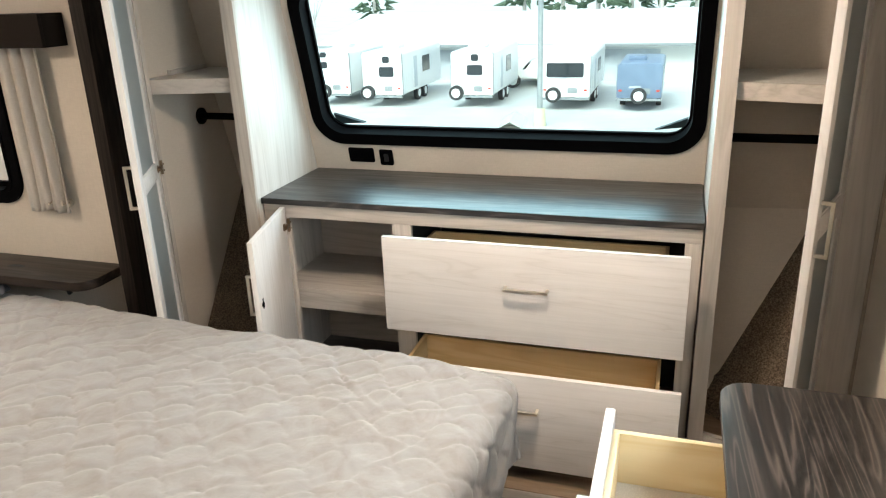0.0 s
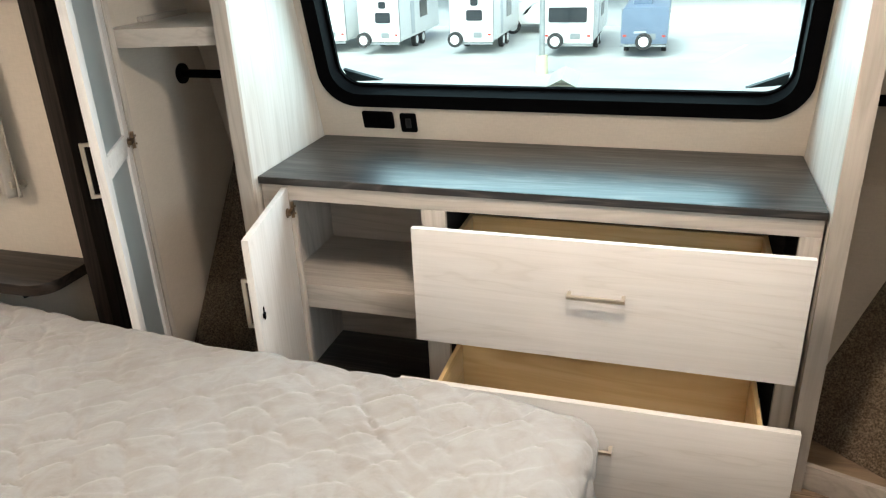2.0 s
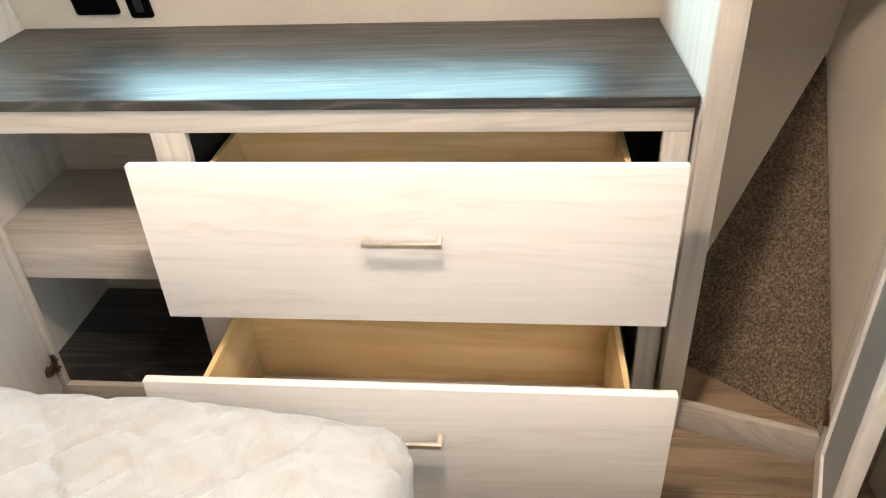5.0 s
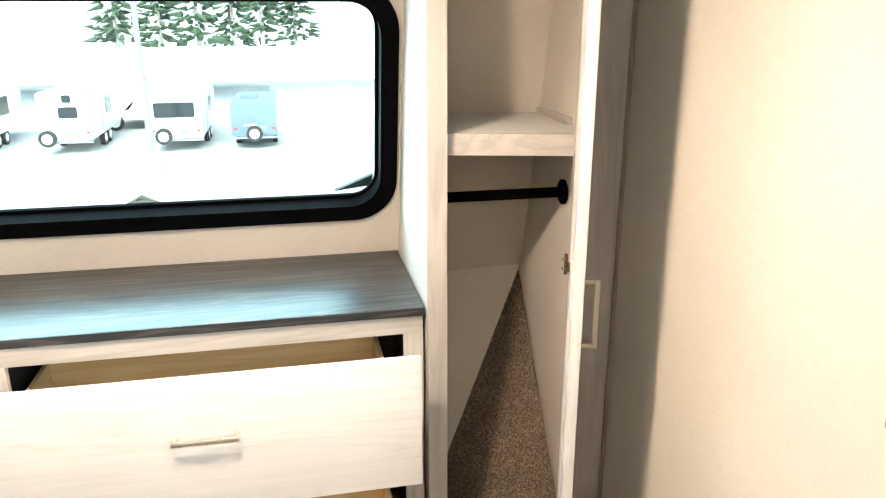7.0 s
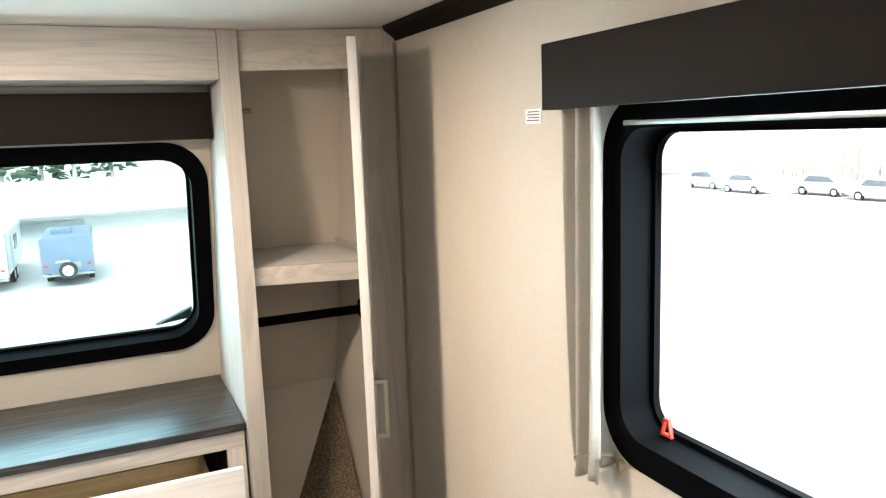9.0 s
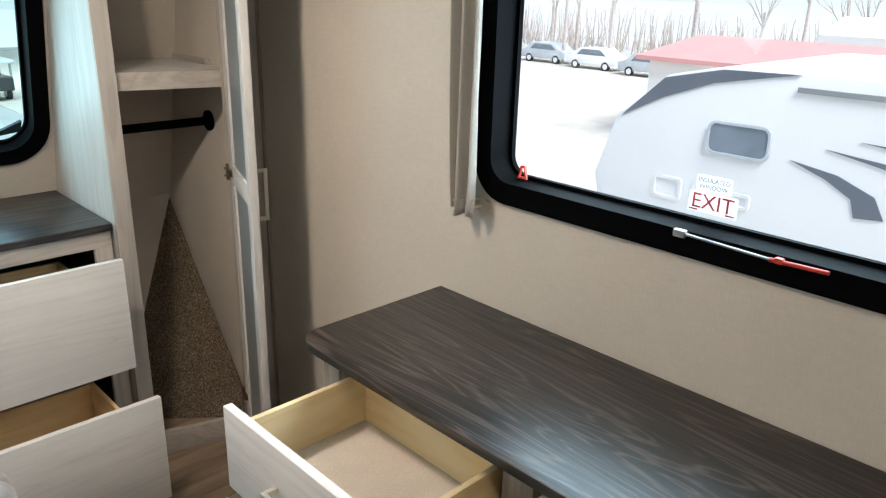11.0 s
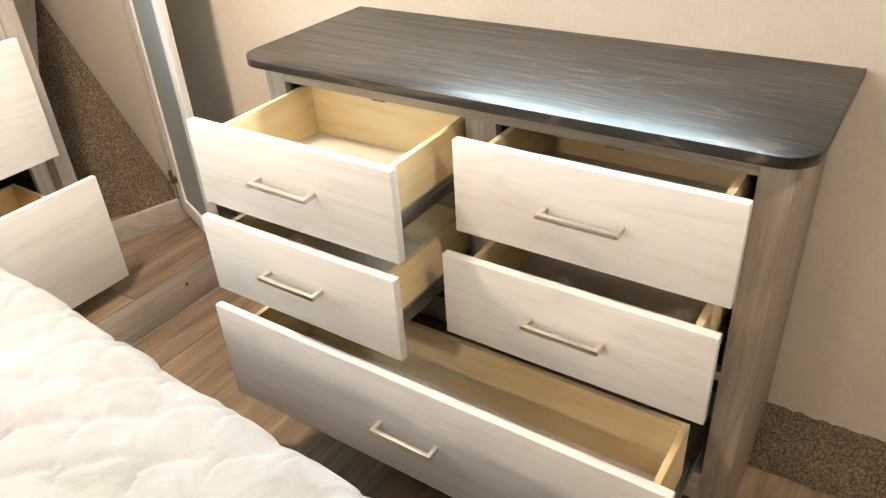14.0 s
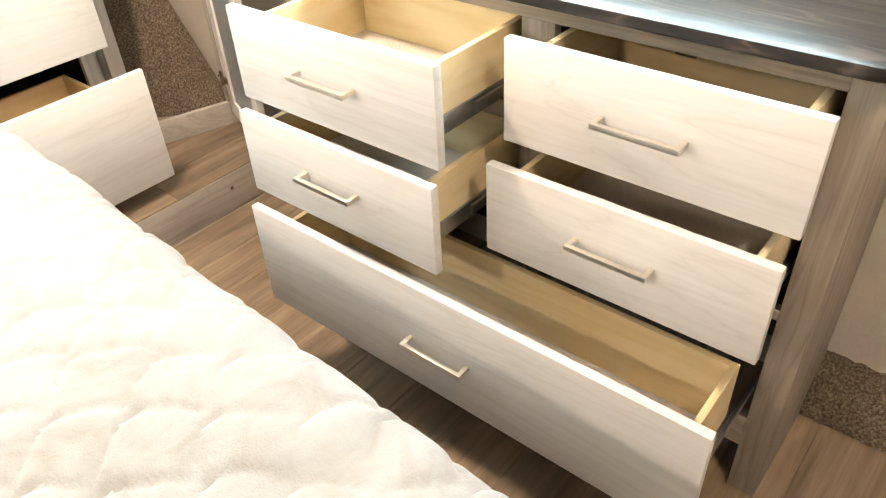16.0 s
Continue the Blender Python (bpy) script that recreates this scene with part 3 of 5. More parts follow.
DOOR1 = Matrix.Translation((-0.655, FACE_Y - 0.003, 0)) @ Matrix.Rotation(radians(-76), 4, "Z")
dr = part("door", board(0, 0.388, -0.018, 0.0, 0.175, 0.886, bevel=0.0025, m=DOOR1), white_oak_z, cab)
part("handle", bar_handle(DOOR1 @ Matrix.Translation((0.345, -0.018, 0.695)) @ Matrix.Rotation(radians(90), 4, "Y")), nickel, dr, "brushed nickel bar handle")
for hz in (0.82, 0.26):
    part("hinge", hinge(DOOR1 @ Matrix.Translation((0.035, 0.003, hz)) @ Matrix.Rotation(radians(180), 4, "X") @ Matrix.Rotation(radians(180), 4, "Y")), bronze, dr)
bm = bmesh.new()
cuboid(bm, 0.351, 0.358, 0.0005, 0.003, 0.655, 0.690, bevel=0.001, m=DOOR1)
cuboid(bm, 0.353, 0.370, 0.003, 0.006, 0.670, 0.676, bevel=0.001, m=DOOR1)
cuboid(bm, 0.366, 0.371, 0.002, 0.010, 0.667, 0.679, bevel=0.001, m=DOOR1)
part("catch", bm, black_plastic, dr)
CX = (-0.231 + 0.708) / 2
drawer(cab, Matrix.Translation((CX, 3.147, 0)), 0.939, 0.532, 0.857, 0.06, 0.35, white_oak_x, tan_ply_x, tan_ply_y, drop=0.090, raise_by=0.012, handle_z=0.720)
drawer(cab, Matrix.Translation((CX, 2.998, 0)), 0.939, 0.180, 0.503, 0.06, 0.35, white_oak_x, tan_ply_x, tan_ply_y, drop=0.078, raise_by=0.012, handle_z=0.392)
for sx in (-0.08, 0.60):
    bm = bmesh.new()
    latch(bm, Matrix.Translation((sx, FACE_Y + 0.03, 0.862)))
    part("catch", bm, bronze, cab)
# near-black boards added in place of the shade inside the drawer bays
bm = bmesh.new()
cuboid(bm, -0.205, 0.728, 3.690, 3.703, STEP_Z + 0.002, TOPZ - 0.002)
part("shade_backing", bm, black_void, cab)
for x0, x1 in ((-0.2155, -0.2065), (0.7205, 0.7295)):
    part("bay_side_shade", board(x0, x1, F1 + 0.001, 3.689, STEP_Z + 0.002, TOPZ - 0.002, bevel=0), black_void, cab)
part("bay_top_shade", board(-0.206, 0.720, F1 + 0.001, 3.689, TOPZ - 0.010, TOPZ - 0.003, bevel=0), black_void, cab)

ct = thing("countertop", (0, 3.5, TOPZ), "charcoal wood-grain worktop on the built-in cabinet", "countertop")
part("slab", board(-ALCOVE + 0.002, ALCOVE - 0.002, 3.2985, rake_y(0.913) - 0.002, TOPZ, 0.915, bevel=0.002), dark_oak_x, ct)
part("edge_band", board(-ALCOVE + 0.002, ALCOVE - 0.002, 3.296, 3.2983, TOPZ, 0.9145, bevel=0.0006), dark_oak_x, ct)

# side panels of the alcove, header and soffit
for s in (-1, 1):
    bm = bmesh.new()
    y0 = 3.283
    out = [(y0, STEP_Z), (rake_y(STEP_Z) - 0.002, STEP_Z), (rake_y(CEIL) - 0.002, CEIL - 0.001), (y0, CEIL - 0.001)]
    a, b = sorted((s * (ALCOVE + 0.002), s * 0.772))
    prism(bm, out, a, b, "x")
    structure("alcove_panel_east" if s > 0 else "alcove_panel_west", bm, panel_oak_z, "pale oak-print side panel of the window alcove", "panel")
    bm = bmesh.new()
    a, b = sorted((s * (ALCOVE + 0.0), s * 0.792))
    cuboid(bm, a, b, 3.268, 3.2825, STEP_Z, CEIL - 0.002, bevel=0.0015)
    structure("alcove_stile_east" if s > 0 else "alcove_stile_west", bm, frame_oak_z, "upright oak edge strip between wardrobe and alcove", "trim")
bm = board(-ALCOVE + 0.001, ALCOVE - 0.001, 3.275, 3.293, 1.804, CEIL - 0.002)
structure("alcove_header", bm, frame_oak_x, "oak-print header board above the front window", "trim")
bm = board(-ALCOVE + 0.001, ALCOVE - 0.001, 3.293, rake_y(1.814) - 0.002, 1.805, 1.814)
structure("alcove_soffit", bm, panel_oak_z, "oak-print soffit above the front window", "trim")

# box valances


def valance(at, label, boards, mat):
    v = thing("window_valance", at, label, "valance", "box valances")
    for nm, q in boards:
        part(nm, board(*q, bevel=0.002), mat, v)


valance((0, 3.48, 1.676), "dark brown box valance over the front window",
        [("front_board", (-0.742, 0.742, 3.455, 3.472, 1.662, 1.785)), ("top_board", (-0.742, 0.742, 3.4725, 3.510, 1.774, 1.785)),
         ("end_board", (-0.742, -0.727, 3.4725, 3.512, 1.662, 1.7735)), ("end_board", (0.727, 0.742, 3.4725, 3.512, 1.662, 1.7735))], brown_oak_x)

# sockets under the front window
def wall_plate(name, a0, a1, b0, b1, label, cat):
    w = thing(name, on_rake((a0 + a1) / 2, b0, 0), label, cat)
    bm = bmesh.new()
    ring(bm, rounded(a0, a1, b0, b1, 0.006), rounded(a0 + 0.006, a1 - 0.006, b0 + 0.006, b1 - 0.006, 0.004), -0.006, 0.0, on_rake)
    bm.faces.new([bm.verts.new(on_rake(a, b, -0.0045)) for a, b in rounded(a0 + 0.005, a1 - 0.005, b0 + 0.005, b1 - 0.005, 0.004)])
    part("plate", bm, black_plastic, w)
    return w


pl = wall_plate("power_outlet", -0.592, -0.486, 0.038, 0.098, "black double power outlet on the front wall", "outlet")
for ax in (-0.564, -0.514):
    bm = bmesh.new()
    ring(bm, rounded(ax - 0.017, ax + 0.017, 0.050, 0.086, 0.004), rounded(ax - 0.014, ax + 0.014, 0.053, 0.083, 0.003), -0.0065, -0.004, on_rake)
    for k in (-0.006, 0.006):
        vs = [bm.verts.new(on_rake(ax + k + p, 0.062 + q, -0.0048)) for p, q in ((-0.0015, 0), (0.0015, 0), (0.0015, 0.012), (-0.0015, 0.012))]
        bm.faces.new(vs)
    part("socket", bm, black_plastic, pl)
pl = wall_plate("rocker_switch", -0.462, -0.408, 0.028, 0.094, "black rocker switch plate on the front wall", "switch")
bm = bmesh.new()
ring(bm, rounded(-0.444, -0.426, 0.045, 0.077, 0.002), rounded(-0.440, -0.430, 0.051, 0.071, 0.001), -0.010, -0.004, on_rake)
bm.faces.new([bm.verts.new(on_rake(a, b, -0.008)) for a, b in rounded(-0.441, -0.429, 0.050, 0.072, 0.001)])
part("rocker", bm, black_rubber, pl)


# ---- wardrobes ----
def wardrobe(s, hinge_at, near_edge, shelf_z, rail_y):
    side = "east" if s > 0 else "west"
    w = thing("wardrobe", (s * 0.98, ward_y(0.98), STEP_Z), "greige oak corner wardrobe with its glazed door open", "wardrobe", "corner wardrobes")
    def slab(x0, x1, z0, z1, t=0.018):
        bm = bmesh.new()
        out = [(s * x0, ward_y(x0)), (s * x1, ward_y(x1)), (s * x1, ward_y(x1) + t), (s * x0, ward_y(x0) + t)]
        prism(bm, out, z0, z1, "z", 0.0012)
        return bm
    part("stile", slab(1.066, WALL_X - 0.001, STEP_Z, CEIL - 0.003), frame_oak_z, w)
    part("top_rail", slab(0.793, 1.0655, 1.825, CEIL - 0.003), frame_oak_x, w)
    part("threshold", slab(0.793, 1.0655, STEP_Z, 0.205), frame_oak_x, w)
    # inside: floor, shelf with lip, rail
    bm = bmesh.new()
    prism(bm, [(s * 0.774, 3.33), (s * 1.130, 3.22), (s * 1.130, 3.96), (s * 0.774, 3.96)], STEP_Z + 0.004, STEP_Z + 0.012, "z")
    part("wardrobe_floor", bm, floor_mat, w)
    bm = bmesh.new()
    yb = rake_y(shelf_z) - 0.003
    prism(bm, [(s * 0.774, 3.315), (s * 1.130, 3.232), (s * 1.130, yb), (s * 0.774, yb)], shelf_z + 0.030, shelf_z + 0.046, "z", 0.001)
    part("shelf", bm, panel_oak_z, w)
    bm = bmesh.new()
    prism(bm, [(s * 0.794, 3.300), (s * 1.130, 3.218), (s * 1.130, 3.232), (s * 0.794, 3.315)], shelf_z, shelf_z + 0.049, "z", 0.001)
    part("shelf_lip", bm, frame_oak_x, w)
    bm = bmesh.new()
    cuboid(bm, *sorted((s * 1.113, s * 1.131)), 3.40, rake_y(shelf_z) - 0.04, shelf_z + 0.046, shelf_z + 0.062)
    part("shelf_cleat", bm, frame_oak_y, w)
    bm = bmesh.new()
    prism(bm, [(3.21, STEP_Z + 0.004), (rake_y(STEP_Z) - 0.003, STEP_Z + 0.004), (rake_y(1.915) - 0.003, 1.920), (3.21, 1.920)], *sorted((s * 1.131, s * 1.163)), "x")
    part("side_lining", bm, wall_paper, w)
    bm = bmesh.new()
    rz, ry = shelf_z - 0.130, rail_y
    rod(bm, (s * 0.774, ry, rz), (s * 1.131, ry, rz), 0.0135)
    for x in (0.774, 1.123):
        rod(bm, (s * x, ry, rz), (s * (x + 0.007), ry, rz), 0.032, sides=20)
    part("clothes_rail", bm, black_plastic, w, "black clothes rail with round end sockets")
    # door
    d = Vector(near_edge) - Vector(hinge_at)
    ang = math.atan2(d.y, d.x)
    m = Matrix.Translation((*hinge_at, 0)) @ Matrix.Rotation(ang, 4, "Z")
    L, t0, t1 = d.length, -0.010, 0.010
    z0, z1, zm = 0.178, 1.860, 1.040
    bm = bmesh.new()
    ring(bm, [(0, z0), (L, z0), (L, z1), (0, z1)], [(0.052, z0 + 0.055), (L - 0.052, z0 + 0.055), (L - 0.052, z1 - 0.055), (0.052, z1 - 0.055)], t0, t1, lambda p, q, r: m @ Vector((p, r, q)))
    bmesh.ops.bevel(bm, geom=bm.edges[:], offset=0.0012, segments=2, profile=0.6, affect="EDGES")
    door = part("door", bm, white_oak_z, w, "white-washed door frame with two frosted panes")
    part("door_rail", board(0.0525, L - 0.0525, t0, t1, zm - 0.028, zm + 0.028, bevel=0.0012, m=m), white_oak_x, door)
    for a, b in ((z0 + 0.055, zm - 0.028), (zm + 0.028, z1 - 0.055)):
        part("pane", board(0.048, L - 0.048, -0.003, 0.003, a - 0.004, b + 0.004, bevel=0, m=m), frosted_glass, door, "frosted grey glass pane")
        bm = bmesh.new()
        k = s
        y0, y1 = sorted((k * 0.0035, k * 0.008))
        for q in ((0.052, 0.058, a, b), (L - 0.058, L - 0.052, a, b), (0.058, L - 0.058, a, a + 0.006), (0.058, L - 0.058, b - 0.006, b)):
            cuboid(bm, q[0], q[1], y0, y1, q[2], q[3], m=m)
        part("glazing_bead", bm, white_plastic, door)
    # the face towards the room when open is the inside of the door
    inner = -s
    hm = m @ Matrix.Translation((L - 0.028, -inner * 0.010, 1.045)) @ (Matrix.Rotation(math.pi, 4, "Z") if inner < 0 else Matrix())
    part("handle", bar_handle(hm @ Matrix.Rotation(radians(90), 4, "Y")), nickel, door, "brushed nickel bar handle")
    for hz in (0.30, zm, 1.76):
        part("hinge", hinge(m @ Matrix.Translation((0.026, inner * 0.011, hz)) @ (Matrix.Scale(-1, 4, (1, 0, 0))) @ (Matrix.Rotation(math.pi, 4, "X") if inner > 0 else Matrix())), bronze, door)
    bm = bmesh.new()
    latch(bm, Matrix.Translation((s * 0.806, ward_y(0.80) + 0.03, 1.735)))
    part("catch", bm, bronze, w)
    # carpeted lower hull inside the wardrobe
    bm = bmesh.new()
    a, b, c = Vector((s * 1.128, 3.790, 0.830)), Vector((s * 1.128, 3.265, STEP_Z + 0.012)), Vector((s * 0.78, 3.55, STEP_Z + 0.012))
    n = 30
    rng = random.Random(5)
    nn = (b - a).cross(c - a).normalized()
    if nn.y > 0:
        nn = -nn
    rows = []
    for i in range(n + 1):
        f = i / n
        wide = f + 0.075 * min(1.0, f * 14) ** 0.5 * (1 - f)
        left = a + (b - a) * f + (c - b) * wide
        right = a + (b - a) * f
        rows.append([bm.verts.new(right.lerp(left, j / n) + nn * rng.uniform(0, 0.007)) for j in range(n + 1)])
    for i in range(n):
        for j in range(n):
            bm.faces.new((rows[i][j], rows[i + 1][j], rows[i + 1][j + 1], rows[i][j + 1]))
    bmesh.ops.remove_doubles(bm, verts=rows[0], dist=0.02)
    structure("carpet_slope_" + side, bm, carpet_mat, "brown shag carpet over the sloping hull inside the wardrobe", "carpet")
    # pale hull board beside it
    bm = bmesh.new()
    q = [a, c, Vector((s * 0.78, rake_y(0.80) - 0.004, 0.835)), Vector((s * 1.128, rake_y(0.83) - 0.004, 0.835))]
    vs = [bm.verts.new(p) for p in q]
    vs2 = [bm.verts.new(p + Vector((0, 0.012, 0.004))) for p in q]
    bm.faces.new(vs)
    bm.faces.new(vs2[::-1])
    for i in range(4):
        bm.faces.new((vs[i], vs[(i + 1) % 4], vs2[(i + 1) % 4], vs2[i]))
    structure("hull_board_" + side, bm, wall_paper, "cream lining board on the sloping hull", "panel")
    return w


wardrobe(1, (1.064, 3.174), (0.952, 2.868), 1.277, 3.43)
wardrobe(-1, (-1.064, 3.174), (-0.912, 2.890), 1.281, 3.56)

# ---- chest of drawers under the side window ----
chest = thing("chest_of_drawers", (0.98, 1.87, 0), "grey oak chest with five open pale drawers under the window", "dresser")
X0, Y0, Y1 = 0.805, 1.320, 2.372
bm = bmesh.new()
prism(bm, rounded(0.752, WALL_X - 0.003, 1.292, 2.395, (0.055, 0.0, 0.0, 0.055)), 0.878, 0.897, "z", 0.003)
part("top", bm, dark_oak_y, chest, "charcoal wood-grain top with rounded corners")
for nm, a, mt in (("leg", (X0, X0 + 0.02, Y0, Y0 + 0.052, 0, 0.877), chest_oak_z), ("leg", (X0, X0 + 0.02, Y1 - 0.052, Y1, 0, 0.877), chest_oak_z),
                  ("side_panel", (X0 + 0.0205, WALL_X - 0.012, Y0, Y0 + 0.014, 0, 0.877), chest_oak_z), ("side_panel", (X0 + 0.0205, WALL_X - 0.012, Y1 - 0.014, Y1, 0, 0.877), chest_oak_z),
                  ("top_rail", (X0, X0 + 0.02, Y0 + 0.052, Y1 - 0.052, 0.836, 0.877), chest_oak_y), ("centre_stile", (X0, X0 + 0.02, 1.812, 1.876, 0.455, 0.836), chest_oak_z),
                  ("middle_rail", (X0, X0 + 0.02, Y0 + 0.052, 1.812, 0.640, 0.676), chest_oak_y), ("middle_rail", (X0, X0 + 0.02, 1.876, Y1 - 0.052, 0.640, 0.676), chest_oak_y),
                  ("lower_rail", (X0, X0 + 0.02, Y0 + 0.052, Y1 - 0.052, 0.435, 0.455), chest_oak_y), ("bottom_rail", (X0, X0 + 0.02, Y0 + 0.052, Y1 - 0.052, 0.12, 0.195), chest_oak_y),
                  # back board coloured near black for the shade behind the drawers
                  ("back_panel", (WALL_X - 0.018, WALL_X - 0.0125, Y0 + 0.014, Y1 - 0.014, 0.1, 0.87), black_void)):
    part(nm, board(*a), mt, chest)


def chest_drawer(face_x, y0, y1, z0, z1, inset=0.035, depth=0.30, drop=0.022, **kw):
    m = Matrix.Translation((face_x, (y0 + y1) / 2, 0)) @ Matrix.Rotation(radians(-90), 4, "Z")
    return drawer(chest, m, y1 - y0, z0, z1, inset, depth, white_oak_y, plywood_y, plywood_x, drop=drop, **kw)


chest_drawer(0.553, 1.855, 2.328, 0.673, 0.846, handle_z=0.764)
chest_drawer(0.692, 1.355, 1.832, 0.673, 0.848, handle_z=0.763)
chest_drawer(0.531, 1.855, 2.328, 0.479, 0.652, handle_z=0.574)
chest_drawer(0.643, 1.355, 1.832, 0.479, 0.652, handle_z=0.574)
chest_drawer(0.509, 1.355, 2.328, 0.203, 0.448, depth=0.215, drop=0.056, handle_z=0.322)
for cy in (2.09, 1.60):
    bm = bmesh.new()
    latch(bm, Matrix.Translation((X0 + 0.024, cy, 0.836)) @ Matrix.Rotation(radians(-90), 4, "Z"))
    part("catch", bm, bronze, chest)

# ---- bed ----
bed_base = thing("bed_base", (-0.8, 2.08, 0), "dark carpet-sided bed platform under the mattress", "bed base")
bm = board(-2.04, 0.06, 1.36, 2.74, 0.0, 0.362, bevel=0.004)
part("platform", bm, black_void, bed_base)


def mattress():
    A0, A1, B0, B1, H, R = -2.00, 0.282, 1.30, 2.83, 0.25, 0.055
    ax, bx = (A0 + R + A1 - R) / 2, (B0 + R + B1 - R) / 2
    ha, hb = (A1 - A0) / 2 - R, (B1 - B0) / 2 - R
    step = 0.0065
    reach = R * math.pi / 2 + H - R
    us = np.arange(-ha - reach, ha + reach + step, step)
    vs_ = np.arange(-hb - reach, hb + reach + step, step)
    U, V = np.meshgrid(us, vs_, indexing="ij")
    cu, cv = np.clip(U, -ha, ha), np.clip(V, -hb, hb)
    du, dv = U - cu, V - cv
    d = np.hypot(du, dv)
    dm = np.minimum(d, reach)
    ux, uy = np.where(d > 0, du / np.maximum(d, 1e-9), 0), np.where(d > 0, dv / np.maximum(d, 1e-9), 0)
    th = np.minimum(dm / R, math.pi / 2)
    out = R * np.sin(th)
    down = R * (1 - np.cos(th)) + np.maximum(dm - R * math.pi / 2, 0)
    # quilting: overlapping scallops
    S, P, A = 0.132, 0.070, 0.056
    wob_u = U + 0.007 * np.sin(V * 23 + 1.3) + 0.004 * np.sin(U * 31)
    wob_v = V + 0.006 * np.sin(U * 19 + 0.4) + 0.004 * np.sin(U * 47 + V * 9)
    row = np.floor(wob_v / P)

    def seam(k):
        return k * P + A * np.abs(np.cos(math.pi * (wob_u / S + np.mod(k, 2) / 2)))
    puff = np.zeros(U.shape)
    for k in (-1, 0):
        lower, upper = wob_v - seam(row + k), seam(row + k + 1) - wob_v
        inside = (lower >= 0) & (upper >= 0)
        x = lower * upper / np.maximum(lower + upper, 1e-6)
        puff = np.where(inside, 0.0150 * (1 - np.exp(-x / 0.0034)) * (0.75 + 0.25 * np.sin(U * 5 + 1) * np.sin(V * 7)), puff)
    puff = (4 * puff + np.roll(puff, 1, 0) + np.roll(puff, -1, 0) + np.roll(puff, 1, 1) + np.roll(puff, -1, 1)) / 8
    wr = np.zeros(U.shape)
    rng = np.random.RandomState(3)
    for _ in range(40):
        k = rng.uniform(8, 90)
        a = rng.uniform(0, math.pi)
        wr += np.sin((U * math.cos(a) + V * math.sin(a)) * k + rng.uniform(0, 6.28)) * 0.011 / k ** 0.75
    for cx_, cy_, an, ln, am in [(0.55, 0.45, 0.35, 0.22, 0.006), (0.85, 0.40, -0.2, 0.25, 0.006), (0.3, 0.2, 0.7, 0.2, 0.005), (0.95, 0.62, 1.2, 0.16, 0.008), (1.0, 0.5, 0.9, 0.2, 0.006), (0.2, 0.55, 0.1, 0.3, 0.005), (-0.4, 0.6, 0.25, 0.3, 0.006), (-0.6, 0.3, -0.3, 0.3, 0.005), (0.9, -0.1, 1.3, 0.25, 0.005), (0.75, 0.1, 0.8, 0.2, 0.005), (0.6, -0.3, 0.4, 0.25, 0.005), (0.78, 0.52, -0.35, 0.16, 0.007), (0.66, 0.60, -0.5, 0.12, 0.007), (0.98, 0.30, 1.4, 0.14, 0.007), (0.45, 0.68, -0.15, 0.18, 0.006), (-0.75, 0.72, 0.45, 0.12, 0.008), (-0.62, 0.66, 0.5, 0.08, 0.007), (0.15, 0.35, -0.6, 0.15, 0.005), (0.88, -0.35, 1.1, 0.18, 0.006)]:
        along = (U - cx_) * math.cos(an) + (V - cy_) * math.sin(an)
        cross = -(U - cx_) * math.sin(an) + (V - cy_) * math.cos(an) + 0.03 * np.sin(along * 14)
        wr += 0.6 * am * np.exp(-(along / ln) ** 2) * (np.exp(-(cross / 0.008) ** 2) - 0.7 * np.exp(-((cross - 0.014) / 0.008) ** 2))
    sag = -0.018 * np.clip((np.abs(cu) / ha), 0, 1) ** 6 + wr
    wave = 0.008 * np.sin((U + V) * 21) * np.clip((d - 0.05) / 0.15, 0, 1)
    lift = puff + 0.4 * wr
    nz, nh = np.cos(th), np.sin(th)
    X = ax + cu + ux * (out + lift * nh + wave)
    Y = bx + cv + uy * (out + lift * nh + wave)
    Z = 0.616 - down + (lift + sag * 0.5) * nz
    turn, px, py = radians(-4.0), 0.275, 2.82
    X, Y = px + (X - px) * math.cos(turn) - (Y - py) * math.sin(turn), py + (X - px) * math.sin(turn) + (Y - py) * math.cos(turn)
    ni, nj = U.shape
    verts = np.stack([X, Y, Z], -1).reshape(-1, 3)
    idx = np.arange(ni * nj).reshape(ni, nj)
    keep = (d[:-1, :-1] < reach + 0.001) | (d[1:, 1:] < reach + 0.001)
    f = np.stack([idx[:-1, :-1], idx[1:, :-1], idx[1:, 1:], idx[:-1, 1:]], -1)[keep]
    bed = thing("mattress", (-0.86, 2.08, 0.363), "bare cream mattress with scalloped quilting on the platform", "mattress")
    low = (d[:-1, :-1] > reach - 0.05)[keep]
    for nm, faces in (("quilted_cover", f[~low]), ("bottom_border", f[low])):
        used, back = np.unique(faces, return_inverse=True)
        me = bpy.data.meshes.new(nm)
        me.from_pydata(verts[used].tolist(), [], back.reshape(-1, 4).tolist())
        bm = bmesh.new()
        bm.from_mesh(me)
        part(nm, bm, quilt_mat, bed)
        bpy.data.meshes.remove(me)
    return bed


mattress()

# shelf beside the bed
bm = bmesh.new()
prism(bm, rounded(-2.04, -1.195, 2.895, SLIDE_Y1 - 0.002, (0.0, 0.07, 0.0, 0.0)), 0.672, 0.706, "z", 0.004)
solo("bedside_shelf", bm, dark_brown_shelf, "dark wood shelf with a rounded corner beside the bed", "shelf")




